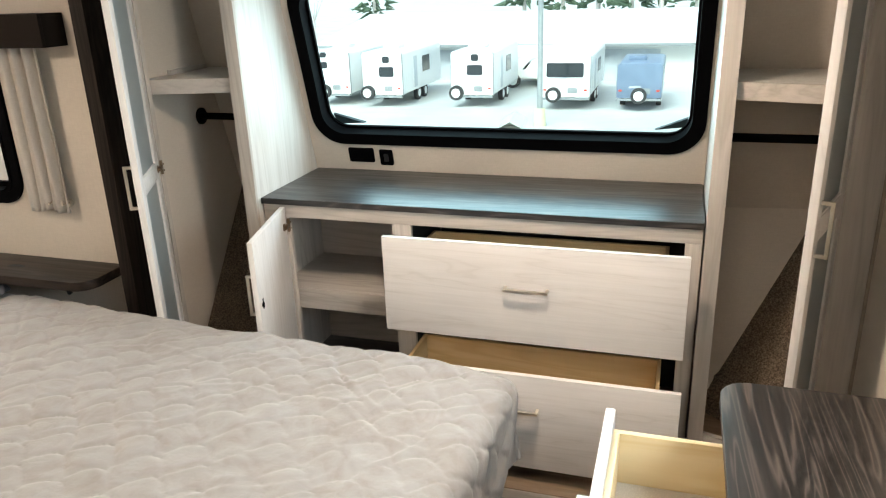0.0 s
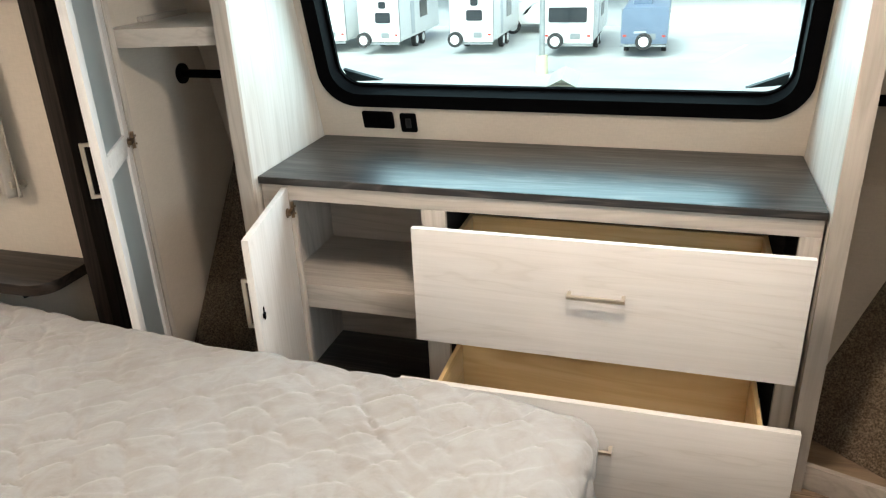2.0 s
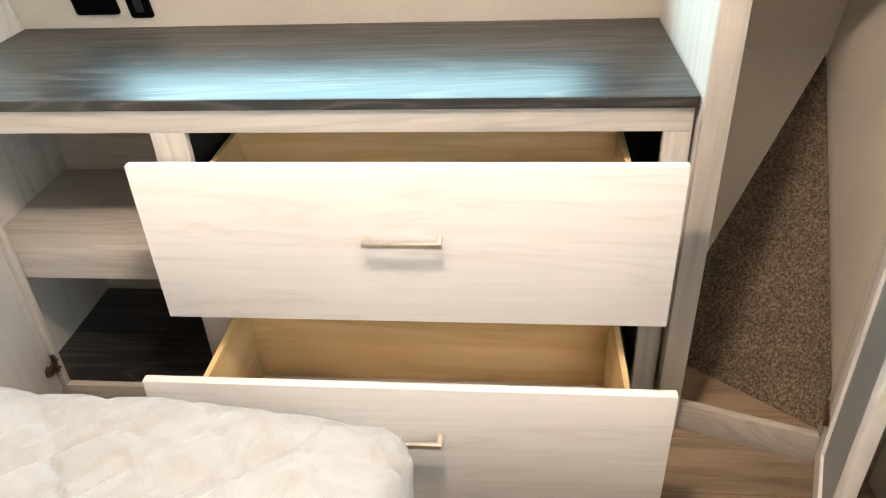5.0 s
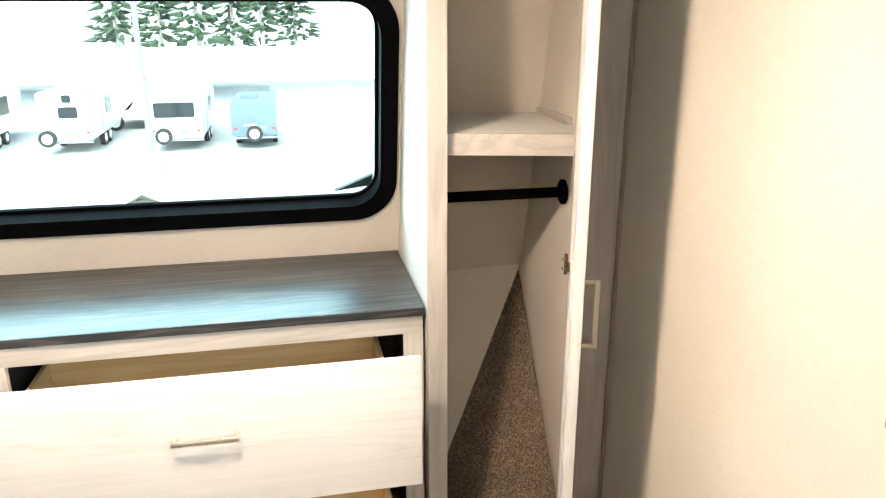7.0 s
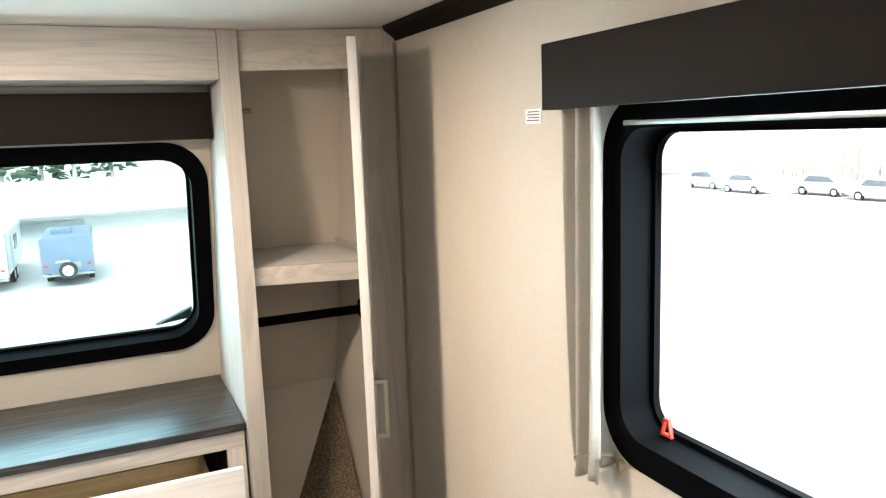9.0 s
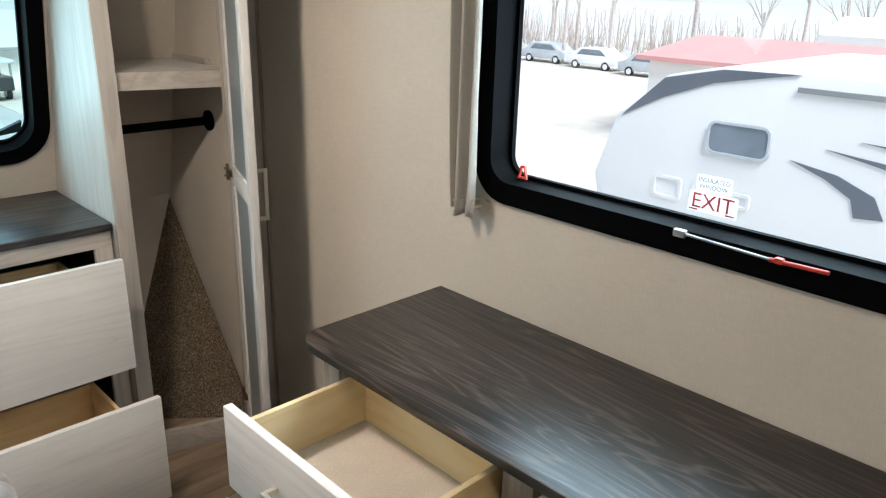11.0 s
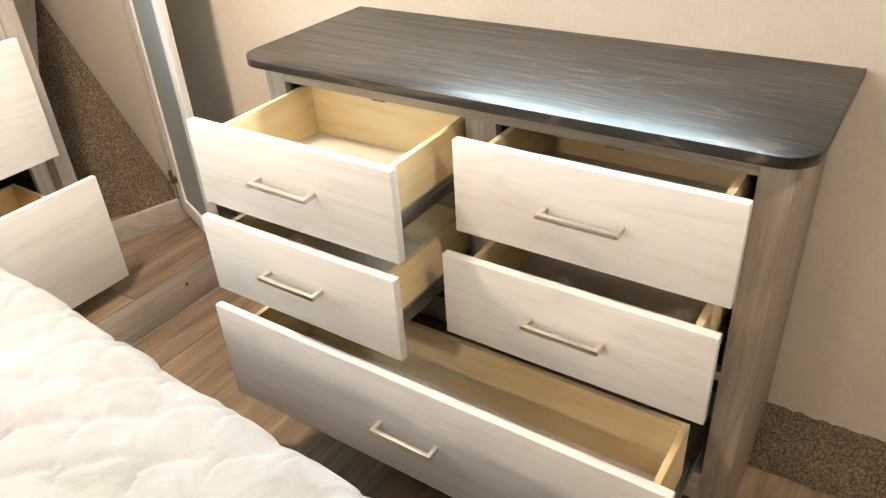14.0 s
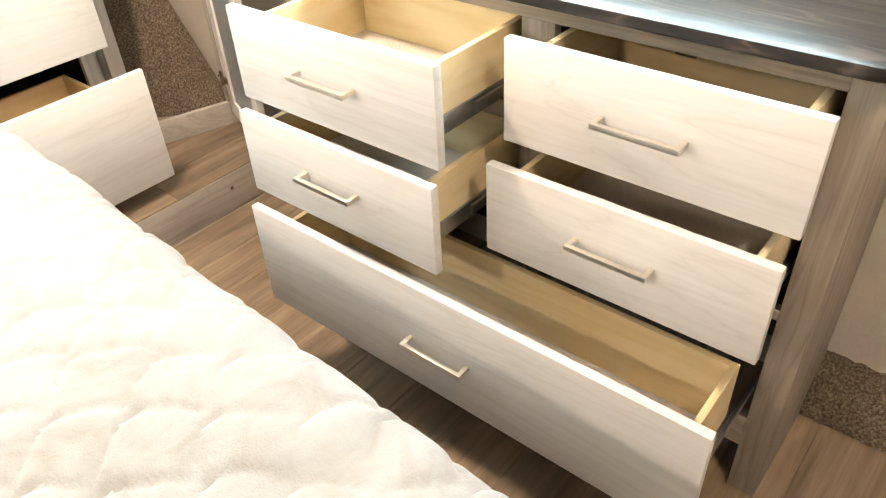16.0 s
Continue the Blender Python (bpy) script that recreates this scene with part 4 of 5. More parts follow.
def crumpled_bag(at):
    """A slack bag: a squashed ball with folds."""
    bag = thing("bag", at, "crumpled grey and black bag lying on the mattress", "bag")
    bm = bmesh.new()
    bmesh.ops.create_icosphere(bm, subdivisions=4, radius=1.0)
    rng = random.Random(21)
    waves = [(Vector((rng.uniform(-1, 1), rng.uniform(-1, 1), rng.uniform(-1, 1))) * rng.uniform(3, 9), rng.uniform(0, 6.28)) for _ in range(12)]
    for v in bm.verts:
        fold = sum(math.sin(w.dot(v.co) + p) for w, p in waves) * 0.030
        d = v.co * (1 + fold)
        v.co = Vector(at) + Vector((d.x * 0.15, d.y * 0.085, max(-0.35, d.z) * 0.065 + 0.022))
    part("body", bm, bag_cloth, bag)
    cu = bpy.data.curves.new("strap", "CURVE")
    cu.dimensions, cu.bevel_depth, cu.bevel_resolution = "3D", 0.009, 2
    sp = cu.splines.new("BEZIER")
    stops = [(0.05, 0.06, 0.05), (0.16, 0.085, 0.075), (0.25, 0.075, 0.03), (0.33, 0.085, 0.050), (0.39, 0.055, 0.008)]
    sp.bezier_points.add(len(stops) - 1)
    for p, o in zip(sp.bezier_points, stops):
        p.co = Vector(at) + Vector(o)
        p.handle_left_type = p.handle_right_type = "AUTO"
    tmp = bpy.data.objects.new("strap", cu)
    me = bpy.data.meshes.new_from_object(tmp)
    bpy.data.objects.remove(tmp)
    bm = bmesh.new()
    bm.from_mesh(me)
    part("strap", bm, black_rubber, bag, "black webbing strap")


bag_cloth = plain("grey_nylon", (0.09, 0.09, 0.10), 0.5, 0, 0.5, 25)
crumpled_bag((-1.72, 2.90, 0.628))

# ---- curtains and valances ----
def curtain(name, place, a0, a1, z0, z1, folds, label, gather=0.0, seed=1):
    """A pleated curtain; place maps (across, off the wall, up)."""
    c = thing(name, place((a0 + a1) / 2, 0.0, z0), label, "curtain", "window curtains")
    bm = bmesh.new()
    nu, nv = 72, 40
    rng = random.Random(seed)
    ph = [rng.uniform(0, 6.28) for _ in range(4)]
    rows = []
    for j in range(nv + 1):
        v = j / nv
        g = 1 - gather * (1 - v) ** 3
        row = []
        for i in range(nu + 1):
            u = i / nu
            w = math.sin(u * folds * 2 * math.pi + ph[0] + 0.5 * math.sin(v * 3 + ph[1]))
            w += 0.35 * math.sin(u * folds * 4.3 * math.pi + ph[2] + v * 2)
            a = (a0 + a1) / 2 + (u - 0.5) * (a1 - a0) * g
            pinch = 0.006 * math.sin(u * 40 + ph[3]) * max(0.0, 1 - v * 12)
            row.append(bm.verts.new(place(a, 0.034 + 0.013 * w + pinch, z0 + (z1 - z0) * v + 0.006 * math.sin(u * 9 + ph[1]) * (1 - v))))
        rows.append(row)
    for j in range(nv):
        for i in range(nu):
            bm.faces.new((rows[j][i], rows[j][i + 1], rows[j + 1][i + 1], rows[j + 1][i]))
    cl = part("cloth", bm, curtain_mat, c)
    sol = cl.modifiers.new("thick", "SOLIDIFY")
    sol.thickness = 0.002
    bm = bmesh.new()
    p = place((a0 + a1) / 2 - 0.02, 0.0, z0 + 0.03)
    q = place((a0 + a1) / 2 + 0.01, 0.055, z0 + 0.03)
    rod(bm, p, q, 0.004, sides=8)
    part("tieback", bm, nickel, c)
    return c


east = lambda a, o, z: Vector((WALL_X - 0.004 - o, a, z))
north = lambda a, o, z: Vector((a, SLIDE_Y1 - 0.004 - o, z))
curtain("curtain", east, 2.258, 2.336, 1.108, 1.72, 2, "oatmeal linen curtain tied at the exit window", 0.1, 1)
curtain("curtain", east, 1.262, 1.402, 1.130, 1.72, 3, "oatmeal linen curtain tied at the exit window", 0.0, 2)
curtain("curtain", north, -1.510, -1.345, 0.900, 1.50, 3, "oatmeal linen curtain tied beside the small window", 0.0, 3)


def hardware(at, direction, nm="curtain_hook"):
    h = thing(nm, at, "small nickel tie-back hook screwed to the wall", "hook", "curtain hooks")
    bm = bmesh.new()
    d = Vector(direction)
    rod(bm, at, Vector(at) + d * 0.012, 0.012, sides=14)
    rod(bm, Vector(at) + d * 0.012, Vector(at) + d * 0.045, 0.004, sides=10)
    rod(bm, Vector(at) + d * 0.045, Vector(at) + d * 0.045 + Vector((0, 0, 0.018)), 0.004, sides=10)
    part("hook", bm, nickel, h)


hardware((WALL_X, 2.262, 1.128), (-1, 0, 0))
hardware((-1.375, SLIDE_Y1, 0.925), (0, -1, 0))

valance((1.12, 1.8, 1.687), "dark brown box valance over the exit window",
        [("front_board", (1.083, 1.098, 1.240, 2.352, 1.687, 1.786)), ("end_board", (1.0985, WALL_X - 0.001, 2.337, 2.352, 1.687, 1.786)),
         ("end_board", (1.0985, WALL_X - 0.001, 1.240, 1.255, 1.687, 1.786)), ("top_board", (1.0985, WALL_X - 0.001, 1.2555, 2.3365, 1.774, 1.786))], brown_oak_y)
valance((-1.65, 3.05, 1.458), "dark brown box valance over the bedside window",
        [("front_board", (-2.06, -1.255, 2.985, 3.000, 1.458, 1.560)), ("end_board", (-1.270, -1.255, 3.0005, SLIDE_Y1 - 0.001, 1.458, 1.560)),
         ("top_board", (-2.06, -1.2705, 3.0005, SLIDE_Y1 - 0.001, 1.548, 1.560))], brown_oak_x)


# ---- exit window fittings ----
def lettering(text, size, m, mat, parent, name="lettering"):
    cu = bpy.data.curves.new(name, "FONT")
    cu.body, cu.size, cu.align_x, cu.align_y, cu.extrude = text, size, "CENTER", "CENTER", 0.0002
    tmp = bpy.data.objects.new(name, cu)
    me = bpy.data.meshes.new_from_object(tmp)
    bpy.data.objects.remove(tmp)
    me.transform(m)
    me.materials.append(mat)
    ob = new(name, me)
    ob.parent = parent
    ob.matrix_parent_inverse = parent.matrix_basis.inverted() if parent.parent is None else Matrix()
    return ob


label_paper = plain("label_paper", (0.78, 0.78, 0.78), 0.5, 0, 0.02)
sticker_film = plain("sticker_film", (0.80, 0.80, 0.80), 0.4, 0, 0.02)
let_through(sticker_film, (0.85, 0.85, 0.85), 0.40)
red_ink = plain("red_ink", (0.55, 0.05, 0.05), 0.5)
grey_ink = plain("grey_ink", (0.10, 0.11, 0.13), 0.5)
GX = WALL_X + 0.049
READ = Matrix(((0, 0, -1, 0), (-1, 0, 0, 0), (0, 1, 0, 0), (0, 0, 0, 1)))
st = thing("exit_label", (GX, 1.805, 1.24), "white sticker reading EXIT in red on the glass", "sticker")
part("paper", board(GX - 0.0006, GX, 1.738, 1.828, 1.208, 1.244, bevel=0), sticker_film, st)
lettering("EXIT", 0.038, Matrix.Translation((GX - 0.0012, 1.783, 1.2265)) @ READ, red_ink, st)
for a, b in ((1.809, 1.825), (1.742, 1.758)):
    part("small_print", board(GX - 0.0010, GX - 0.0006, a, b, 1.2105, 1.2130, bevel=0), red_ink, st)
st = thing("window_label", (GX, 1.805, 1.275), "small white sticker reading insulated window", "sticker")
part("paper", board(GX - 0.0006, GX, 1.753, 1.817, 1.246, 1.274, bevel=0), sticker_film, st)
lettering("INSULATED", 0.0112, Matrix.Translation((GX - 0.0012, 1.785, 1.266)) @ READ, grey_ink, st)
lettering("WINDOW", 0.0112, Matrix.Translation((GX - 0.0012, 1.785, 1.254)) @ READ, grey_ink, st)
lv = thing("latch_lever", (WALL_X - 0.02, 1.62, 1.158), "steel latch lever with a red grip on the window frame", "latch")
bm = bmesh.new()
rod(bm, (WALL_X - 0.018, 1.800, 1.184), (WALL_X - 0.020, 1.640, 1.180), 0.0026, sides=10)
cuboid(bm, WALL_X - 0.024, WALL_X - 0.012, 1.790, 1.812, 1.177, 1.190, bevel=0.002)
part("lever", bm, steel, lv)
bm = bmesh.new()
rod(bm, (WALL_X - 0.020, 1.645, 1.180), (WALL_X - 0.022, 1.556, 1.184), 0.004, 0.0035, sides=10)
cuboid(bm, WALL_X - 0.025, WALL_X - 0.012, 1.624, 1.637, 1.177, 1.187, bevel=0.002)
part("grip", bm, red_plastic, lv)
pt = thing("pull_tab", (WALL_X + 0.02, 2.187, 1.215), "small red pull tab in the window's corner", "pull tab")
bm = bmesh.new()
ring(bm, [(2.206, 1.192), (2.183, 1.192), (2.189, 1.220), (2.200, 1.220)], [(2.202, 1.196), (2.187, 1.196), (2.191, 1.216), (2.198, 1.216)], 0.030, 0.036, lambda a, b, d: Vector((WALL_X + d, a, b)))
part("tab", bm, red_plastic, pt)
bm = board(WALL_X - 0.016, WALL_X + 0.03, 1.39, 2.24, 1.660, 1.667)
part("blind_rail", bm, steel, win_side)

pl = thing("wall_label", (WALL_X, 2.555, 1.66), "small white instruction sticker on the wall", "sticker")
part("paper", board(WALL_X - 0.001, WALL_X, 2.482, 2.535, 1.668, 1.694, bevel=0), label_paper, pl)
for k in range(4):
    part("text_line", board(WALL_X - 0.0014, WALL_X - 0.001, 2.488, 2.529 - 0.004 * (k % 2), 1.673 + k * 0.005, 1.675 + k * 0.005, bevel=0), grey_ink, pl)

# carpeted ledge along the side wall behind the chest
bm = bmesh.new()
rng = random.Random(9)
prof = [(1.062, 0.0), (1.066, 0.02), (1.080, 0.045), (1.104, 0.070), (1.132, 0.090), (1.164, 0.108)]
ny = 60
ys = [0.35 + (1.330 - 0.35) * i / ny for i in range(ny + 1)]
grid = [[bm.verts.new((x + rng.uniform(-0.003, 0.003), y, max(0.0, z + rng.uniform(-0.003, 0.003)))) for x, z in prof] for y in ys]
for i in range(ny):
    for j in range(len(prof) - 1):
        bm.faces.new((grid[i][j], grid[i + 1][j], grid[i + 1][j + 1], grid[i][j + 1]))
for r in (grid[0], grid[-1]):
    bm.faces.new(r + [bm.verts.new((1.164, r[0].co.y, 0.0))])
structure("carpet_ledge", bm, carpet_mat, "brown shag carpet over a low ledge along the wall", "carpet")

# ceiling lamps
for lx, ly, _ in LAMPS:
    lamp = thing("ceiling_light", (lx, ly, CEIL), "round white ceiling lamp giving warm light", "lamp", "ceiling lamps")
    bm = bmesh.new()
    rod(bm, (lx, ly, CEIL - 0.014), (lx, ly, CEIL), 0.085, 0.09, 32)
    part("housing", bm, white_plastic, lamp)
    bm = bmesh.new()
    rod(bm, (lx, ly, CEIL - 0.020), (lx, ly, CEIL - 0.014), 0.066, 0.072, 32)
    part("diffuser", bm, lamp_glow, lamp)

# ---- outside ----
GROUND = -3.92
# asphalt raised to a pale tone: its bright wet sheen is in the colour
lot = plain("wet_sheen_asphalt", (0.42, 0.43, 0.42), 0.55, 0, 0.12, 0.4, 0.1, 8)
white_gel = plain("white_gelcoat", (0.72, 0.73, 0.73), 0.3, 0, 0.03, 1)
grey_trim = plain("grey_trim_metal", (0.25, 0.27, 0.28), 0.45, 0.3, 0.1, 3)
tyre_mat = plain("tyre_rubber", (0.025, 0.025, 0.026), 0.8)
tinted = plain("tinted_glass", (0.02, 0.025, 0.03), 0.12)
blue_metal = plain("blue_painted_metal", (0.13, 0.18, 0.26), 0.35, 0, 0.05, 2)
bldg_white = plain("white_metal_siding", (0.70, 0.71, 0.70), 0.5, 0, 0.04, 0.3)
roof_grey = plain("pale_metal_roof", (0.55, 0.56, 0.56), 0.45, 0, 0.05, 0.3)
# red faded towards pink: distance haze is put into the roof colour
red_roof = plain("haze_paled_red_roof", (0.54, 0.27, 0.26), 0.45, 0, 0.08, 0.5)
pole_mat = plain("galvanised_pole", (0.32, 0.34, 0.35), 0.5, 0.5, 0.1, 3)
concrete = plain("concrete_base", (0.52, 0.50, 0.34), 0.8, 0, 0.1, 5)
# bark lightened so that the colour carries the haze over the trees
bark = plain("haze_paled_bark", (0.44, 0.40, 0.38), 0.85, 0, 0.2, 6)
needles = plain("evergreen_needles", (0.05, 0.085, 0.05), 0.75, 0, 0.35, 3)
dry_grass = plain("dry_grass", (0.50, 0.47, 0.42), 0.9, 0, 0.12, 0.8)
# twigs paled by the same painted haze
brush = plain("haze_paled_brush", (0.40, 0.36, 0.33), 0.9, 0, 0.3, 2)
swoosh_grey = plain("grey_vinyl_graphic", (0.11, 0.13, 0.16), 0.35, 0, 0.1, 2)
# dark glass made mid grey: reflection and haze are in the colour
hazy_glass = plain("haze_reflection_glass", (0.16, 0.20, 0.24), 0.12, 0, 0.2, 4)
light_grey = plain("pale_grey_graphic", (0.45, 0.49, 0.53), 0.35, 0, 0.1, 2)

bm = bmesh.new()
cuboid(bm, -900, 900, -900, 900, GROUND - 0.2, GROUND)
structure("ground", bm, lot, "asphalt lot with its wet sheen coloured pale, reaching to the distance", "ground")


bm = bmesh.new()
rod(bm, (0, 0, -30), (0, 0, 260), 480, sides=64, caps=False)
overcast = glow("overcast_sky", (0.90, 0.96, 1.0), 0.55)
overcast.node_tree.nodes["Principled BSDF"].inputs["Base Color"].default_value = (0, 0, 0, 1)
overcast.node_tree.nodes["Principled BSDF"].inputs["Specular IOR Level"].default_value = 0.0
structure("backdrop", bm, overcast, "bright overcast sky in the distance", "sky")


def wheel(parent, at, r, axis, name="wheel"):
    bm = bmesh.new()
    a = Vector(axis)
    rod(bm, Vector(at) - a * 0.1, Vector(at) + a * 0.1, r, sides=28)
    w = part(name, bm, tyre_mat, parent)
    bm = bmesh.new()
    rod(bm, Vector(at) - a * 0.115, Vector(at) + a * 0.115, r * 0.62, r * 0.55, sides=20)
    part("rim", bm, white_gel, w)


def trailer(cx, y, w, length, top, windows, label, mat=white_gel, spare=-0.3):
    """A parked trailer seen from behind, its back at y."""
    t = thing("travel_trailer", (cx, y + length / 2, GROUND), label, "trailer", "parked trailers")
    z0 = GROUND + 0.55
    bm = bmesh.new()
    prism(bm, rounded(cx - w / 2, cx + w / 2, z0, top, (0.08, 0.08, 0.16, 0.16), 4), y, y + length, "y", 0.03)
    part("body", bm, mat, t)
    for fx, z_lo, z_hi, half in windows:
        bm = bmesh.new()
        prism(bm, rounded(cx + fx - half, cx + fx + half, z_lo, z_hi, 0.07, 3), y - 0.03, y + 0.01, "y")
        part("window", bm, tinted, t)
    bm = bmesh.new()
    cuboid(bm, cx - w / 2, cx + w / 2, y - 0.10, y - 0.02, z0 - 0.10, z0 - 0.01, bevel=0.01)
    part("bumper", bm, grey_trim, t)
    for s in (-1, 1):
        bm = bmesh.new()
        cuboid(bm, cx + s * w * 0.42 - 0.07, cx + s * w * 0.42 + 0.07, y - 0.025, y, z0 + 0.28, z0 + 0.36, bevel=0.01)
        part("tail_light", bm, red_plastic, t)
        bm = bmesh.new()
        cuboid(bm, *sorted((cx + s * (w / 2 - 0.02), cx + s * (w / 2 + 0.03))), y + 0.05, y + 0.10, z0, top - 0.05)
        part("corner_trim", bm, grey_trim, t)
        for k in (0.42, 0.58):
            wheel(t, (cx + s * (w / 2 - 0.14), y + length * k, GROUND + 0.33), 0.33, (1, 0, 0))
        bm = bmesh.new()
        cuboid(bm, *sorted((cx + s * w / 2, cx + s * (w / 2 + 0.02))), y + length * 0.28, y + length * 0.36, z0 + 0.15, top - 0.35)
        part("door", bm, light_grey, t)
        bm = bmesh.new()
        cuboid(bm, *sorted((cx + s * w / 2, cx + s * (w / 2 + 0.02))), y + length * 0.5, y + length * 0.68, z0 + 0.75, top - 0.45)
        part("side_window", bm, tinted, t)
    wheel(t, (cx + spare, y - 0.14, z0 + 0.12), 0.33, (0, 1, 0), "spare_wheel")
    bm = bmesh.new()
    cuboid(bm, cx + w * 0.05, cx + w * 0.25, y - 0.02, y, z0 + 0.18, z0 + 0.42, bevel=0.01)
    part("vent", bm, grey_trim, t)
    bm = bmesh.new()
    prism(bm, [(cx - 0.45, top - 1.02), (cx + 0.1, top - 1.0), (cx + 0.05, top - 0.92), (cx - 0.40, top - 0.94)], y - 0.012, y, "y")
    part("emblem_bar", bm, light_grey, t)
    bm = bmesh.new()
    cuboid(bm, cx - w * 0.3, cx + w * 0.1, y + length * 0.3, y + length * 0.45, top - 0.01, top + 0.18, bevel=0.03)
    part("roof_unit", bm, mat, t)
    return t


trailer(-15.45, 34.2, 2.0, 6.0, -1.40, [(-0.3, -2.17, -1.87, 0.18), (-0.3, -1.67, -1.42, 0.16)], "white travel trailer parked across the lot")
trailer(-12.66, 33.9, 1.95, 6.0, -1.41, [(0.22, -2.52, -2.07, 0.36), (0.22, -1.90, -1.60, 0.17)], "white travel trailer with two rear windows", spare=-0.70)
trailer(-8.42, 34.2, 1.95, 5.6, -1.42, [(0.15, -2.46, -2.01, 0.36), (0.15, -1.84, -1.54, 0.17)], "white travel trailer with two rear windows", spare=-0.70)
trailer(-4.14, 33.9, 2.1, 6.2, -1.58, [(-0.02, -2.50, -1.90, 0.80)], "white travel trailer with a wide rear window", spare=-0.50)
trailer(-1.02, 33.9, 1.85, 4.2, -1.93, [], "blue enclosed cargo trailer parked across the lot", blue_metal, 0.0)

# motor home behind
mh = thing("motor_home", (-6.9, 41.6, GROUND), "white motor home with dark swirl graphics", "motor home")
bm = bmesh.new()
prism(bm, rounded(-8.6, -4.6, GROUND + 0.5, -1.85, (0.1, 0.1, 0.3, 0.5), 4), 40.6, 42.6, "y", 0.03)
part("body", bm, white_gel, mh)
for wx in (-7.9, -5.4):
    wheel(mh, (wx, 40.65, GROUND + 0.4), 0.4, (0, 1, 0))
for k in range(3):
    bm = bmesh.new()
    o = [(-8.3 + k * 1.1, -2.9), (-7.9 + k * 1.0, -2.35), (-7.2 + k * 1.0, -2.25), (-7.9 + k * 1.0, -2.5), (-8.4 + k * 1.0, -2.95)]
    prism(bm, o, 40.57, 40.6, "y")
    part("graphic", bm, light_grey, mh)

# low white building behind the trailers
hall = thing("storage_building", (0, 50, GROUND), "long low white metal building with a pale roof", "building")
bm = bmesh.new()
cuboid(bm, -20, 40, 43.6, 60.0, GROUND, -1.95)
part("wall", bm, bldg_white, hall)
bm = bmesh.new()
prism(bm, [(42.8, -1.95), (42.8, -1.8), (51.8, -0.45), (60.8, -1.8), (60.8, -1.95)], -20.5, 40.5, "x")
part("roof", bm, roof_grey, hall)
for k in range(5):
    bm = bmesh.new()
    cuboid(bm, -14 + k * 10, -10.5 + k * 10, 43.55, 43.6, GROUND, -2.2, bevel=0.01)
    part("roller_door", bm, light_grey, hall)
for k in range(30):
    bm = bmesh.new()
    cuboid(bm, -19.5 + 2 * k, -19.42 + 2 * k, 43.56, 43.6, GROUND, -2.0)
    part("siding_rib", bm, bldg_white, hall)
bm = bmesh.new()
cuboid(bm, -20.2, 40.2, 42.65, 42.8, -1.98, -1.84)
part("gutter", bm, grey_trim, hall)

# folding camper near the building
fc = thing("folding_camper", (8.9, 39.5, GROUND), "small pop-up camper with dark base on the lot", "trailer")
bm = bmesh.new()
cuboid(bm, 7.9, 9.9, 39.0, 41.0, GROUND + 0.5, GROUND + 1.1, bevel=0.05)
part("tub", bm, tinted, fc)
bm = bmesh.new()
cuboid(bm, 7.8, 10.0, 38.9, 41.1, GROUND + 1.7, GROUND + 1.85, bevel=0.04)
part("roof", bm, light_grey, fc)
for s in (7.95, 9.85):
    for q in (39.1, 40.9):
        bm = bmesh.new()
        cuboid(bm, s - 0.04, s + 0.04, q - 0.04, q + 0.04, GROUND + 1.1, GROUND + 1.7)
        part("post", bm, grey_trim, fc)
    wheel(fc, (s, 40.0, GROUND + 0.3), 0.3, (1, 0, 0))

# street lamp
lp = thing("street_lamp", (-4.56, 30.1, GROUND), "grey lamp pole on a yellowish concrete base", "lamp post")
bm = bmesh.new()
rod(bm, (-4.56, 30.1, GROUND + 0.6), (-4.56, 30.1, 7.5), 0.11, 0.08, 16)
part("pole", bm, pole_mat, lp)
bm = bmesh.new()
rod(bm, (-4.56, 30.1, GROUND), (-4.56, 30.1, GROUND + 0.7), 0.25, 0.22, 20)
part("base", bm, concrete, lp)
bm = bmesh.new()
cuboid(bm, -5.5, -4.46, 30.0, 30.2, 7.4, 7.55, bevel=0.02)
part("lamp_arm", bm, pole_mat, lp)

# bay line marks
for k in range(7):
    bm = bmesh.new()
    prism(bm, [(1.6 + 2.6 * k, 33.0), (1.75 + 2.6 * k, 33.0), (3.3 + 2.6 * k, 37.5), (3.15 + 2.6 * k, 37.5)], GROUND + 0.001, GROUND + 0.004, "z")
    solo("parking_line", bm, label_paper, "faded painted bay line on the asphalt", "road marking", "bay lines")


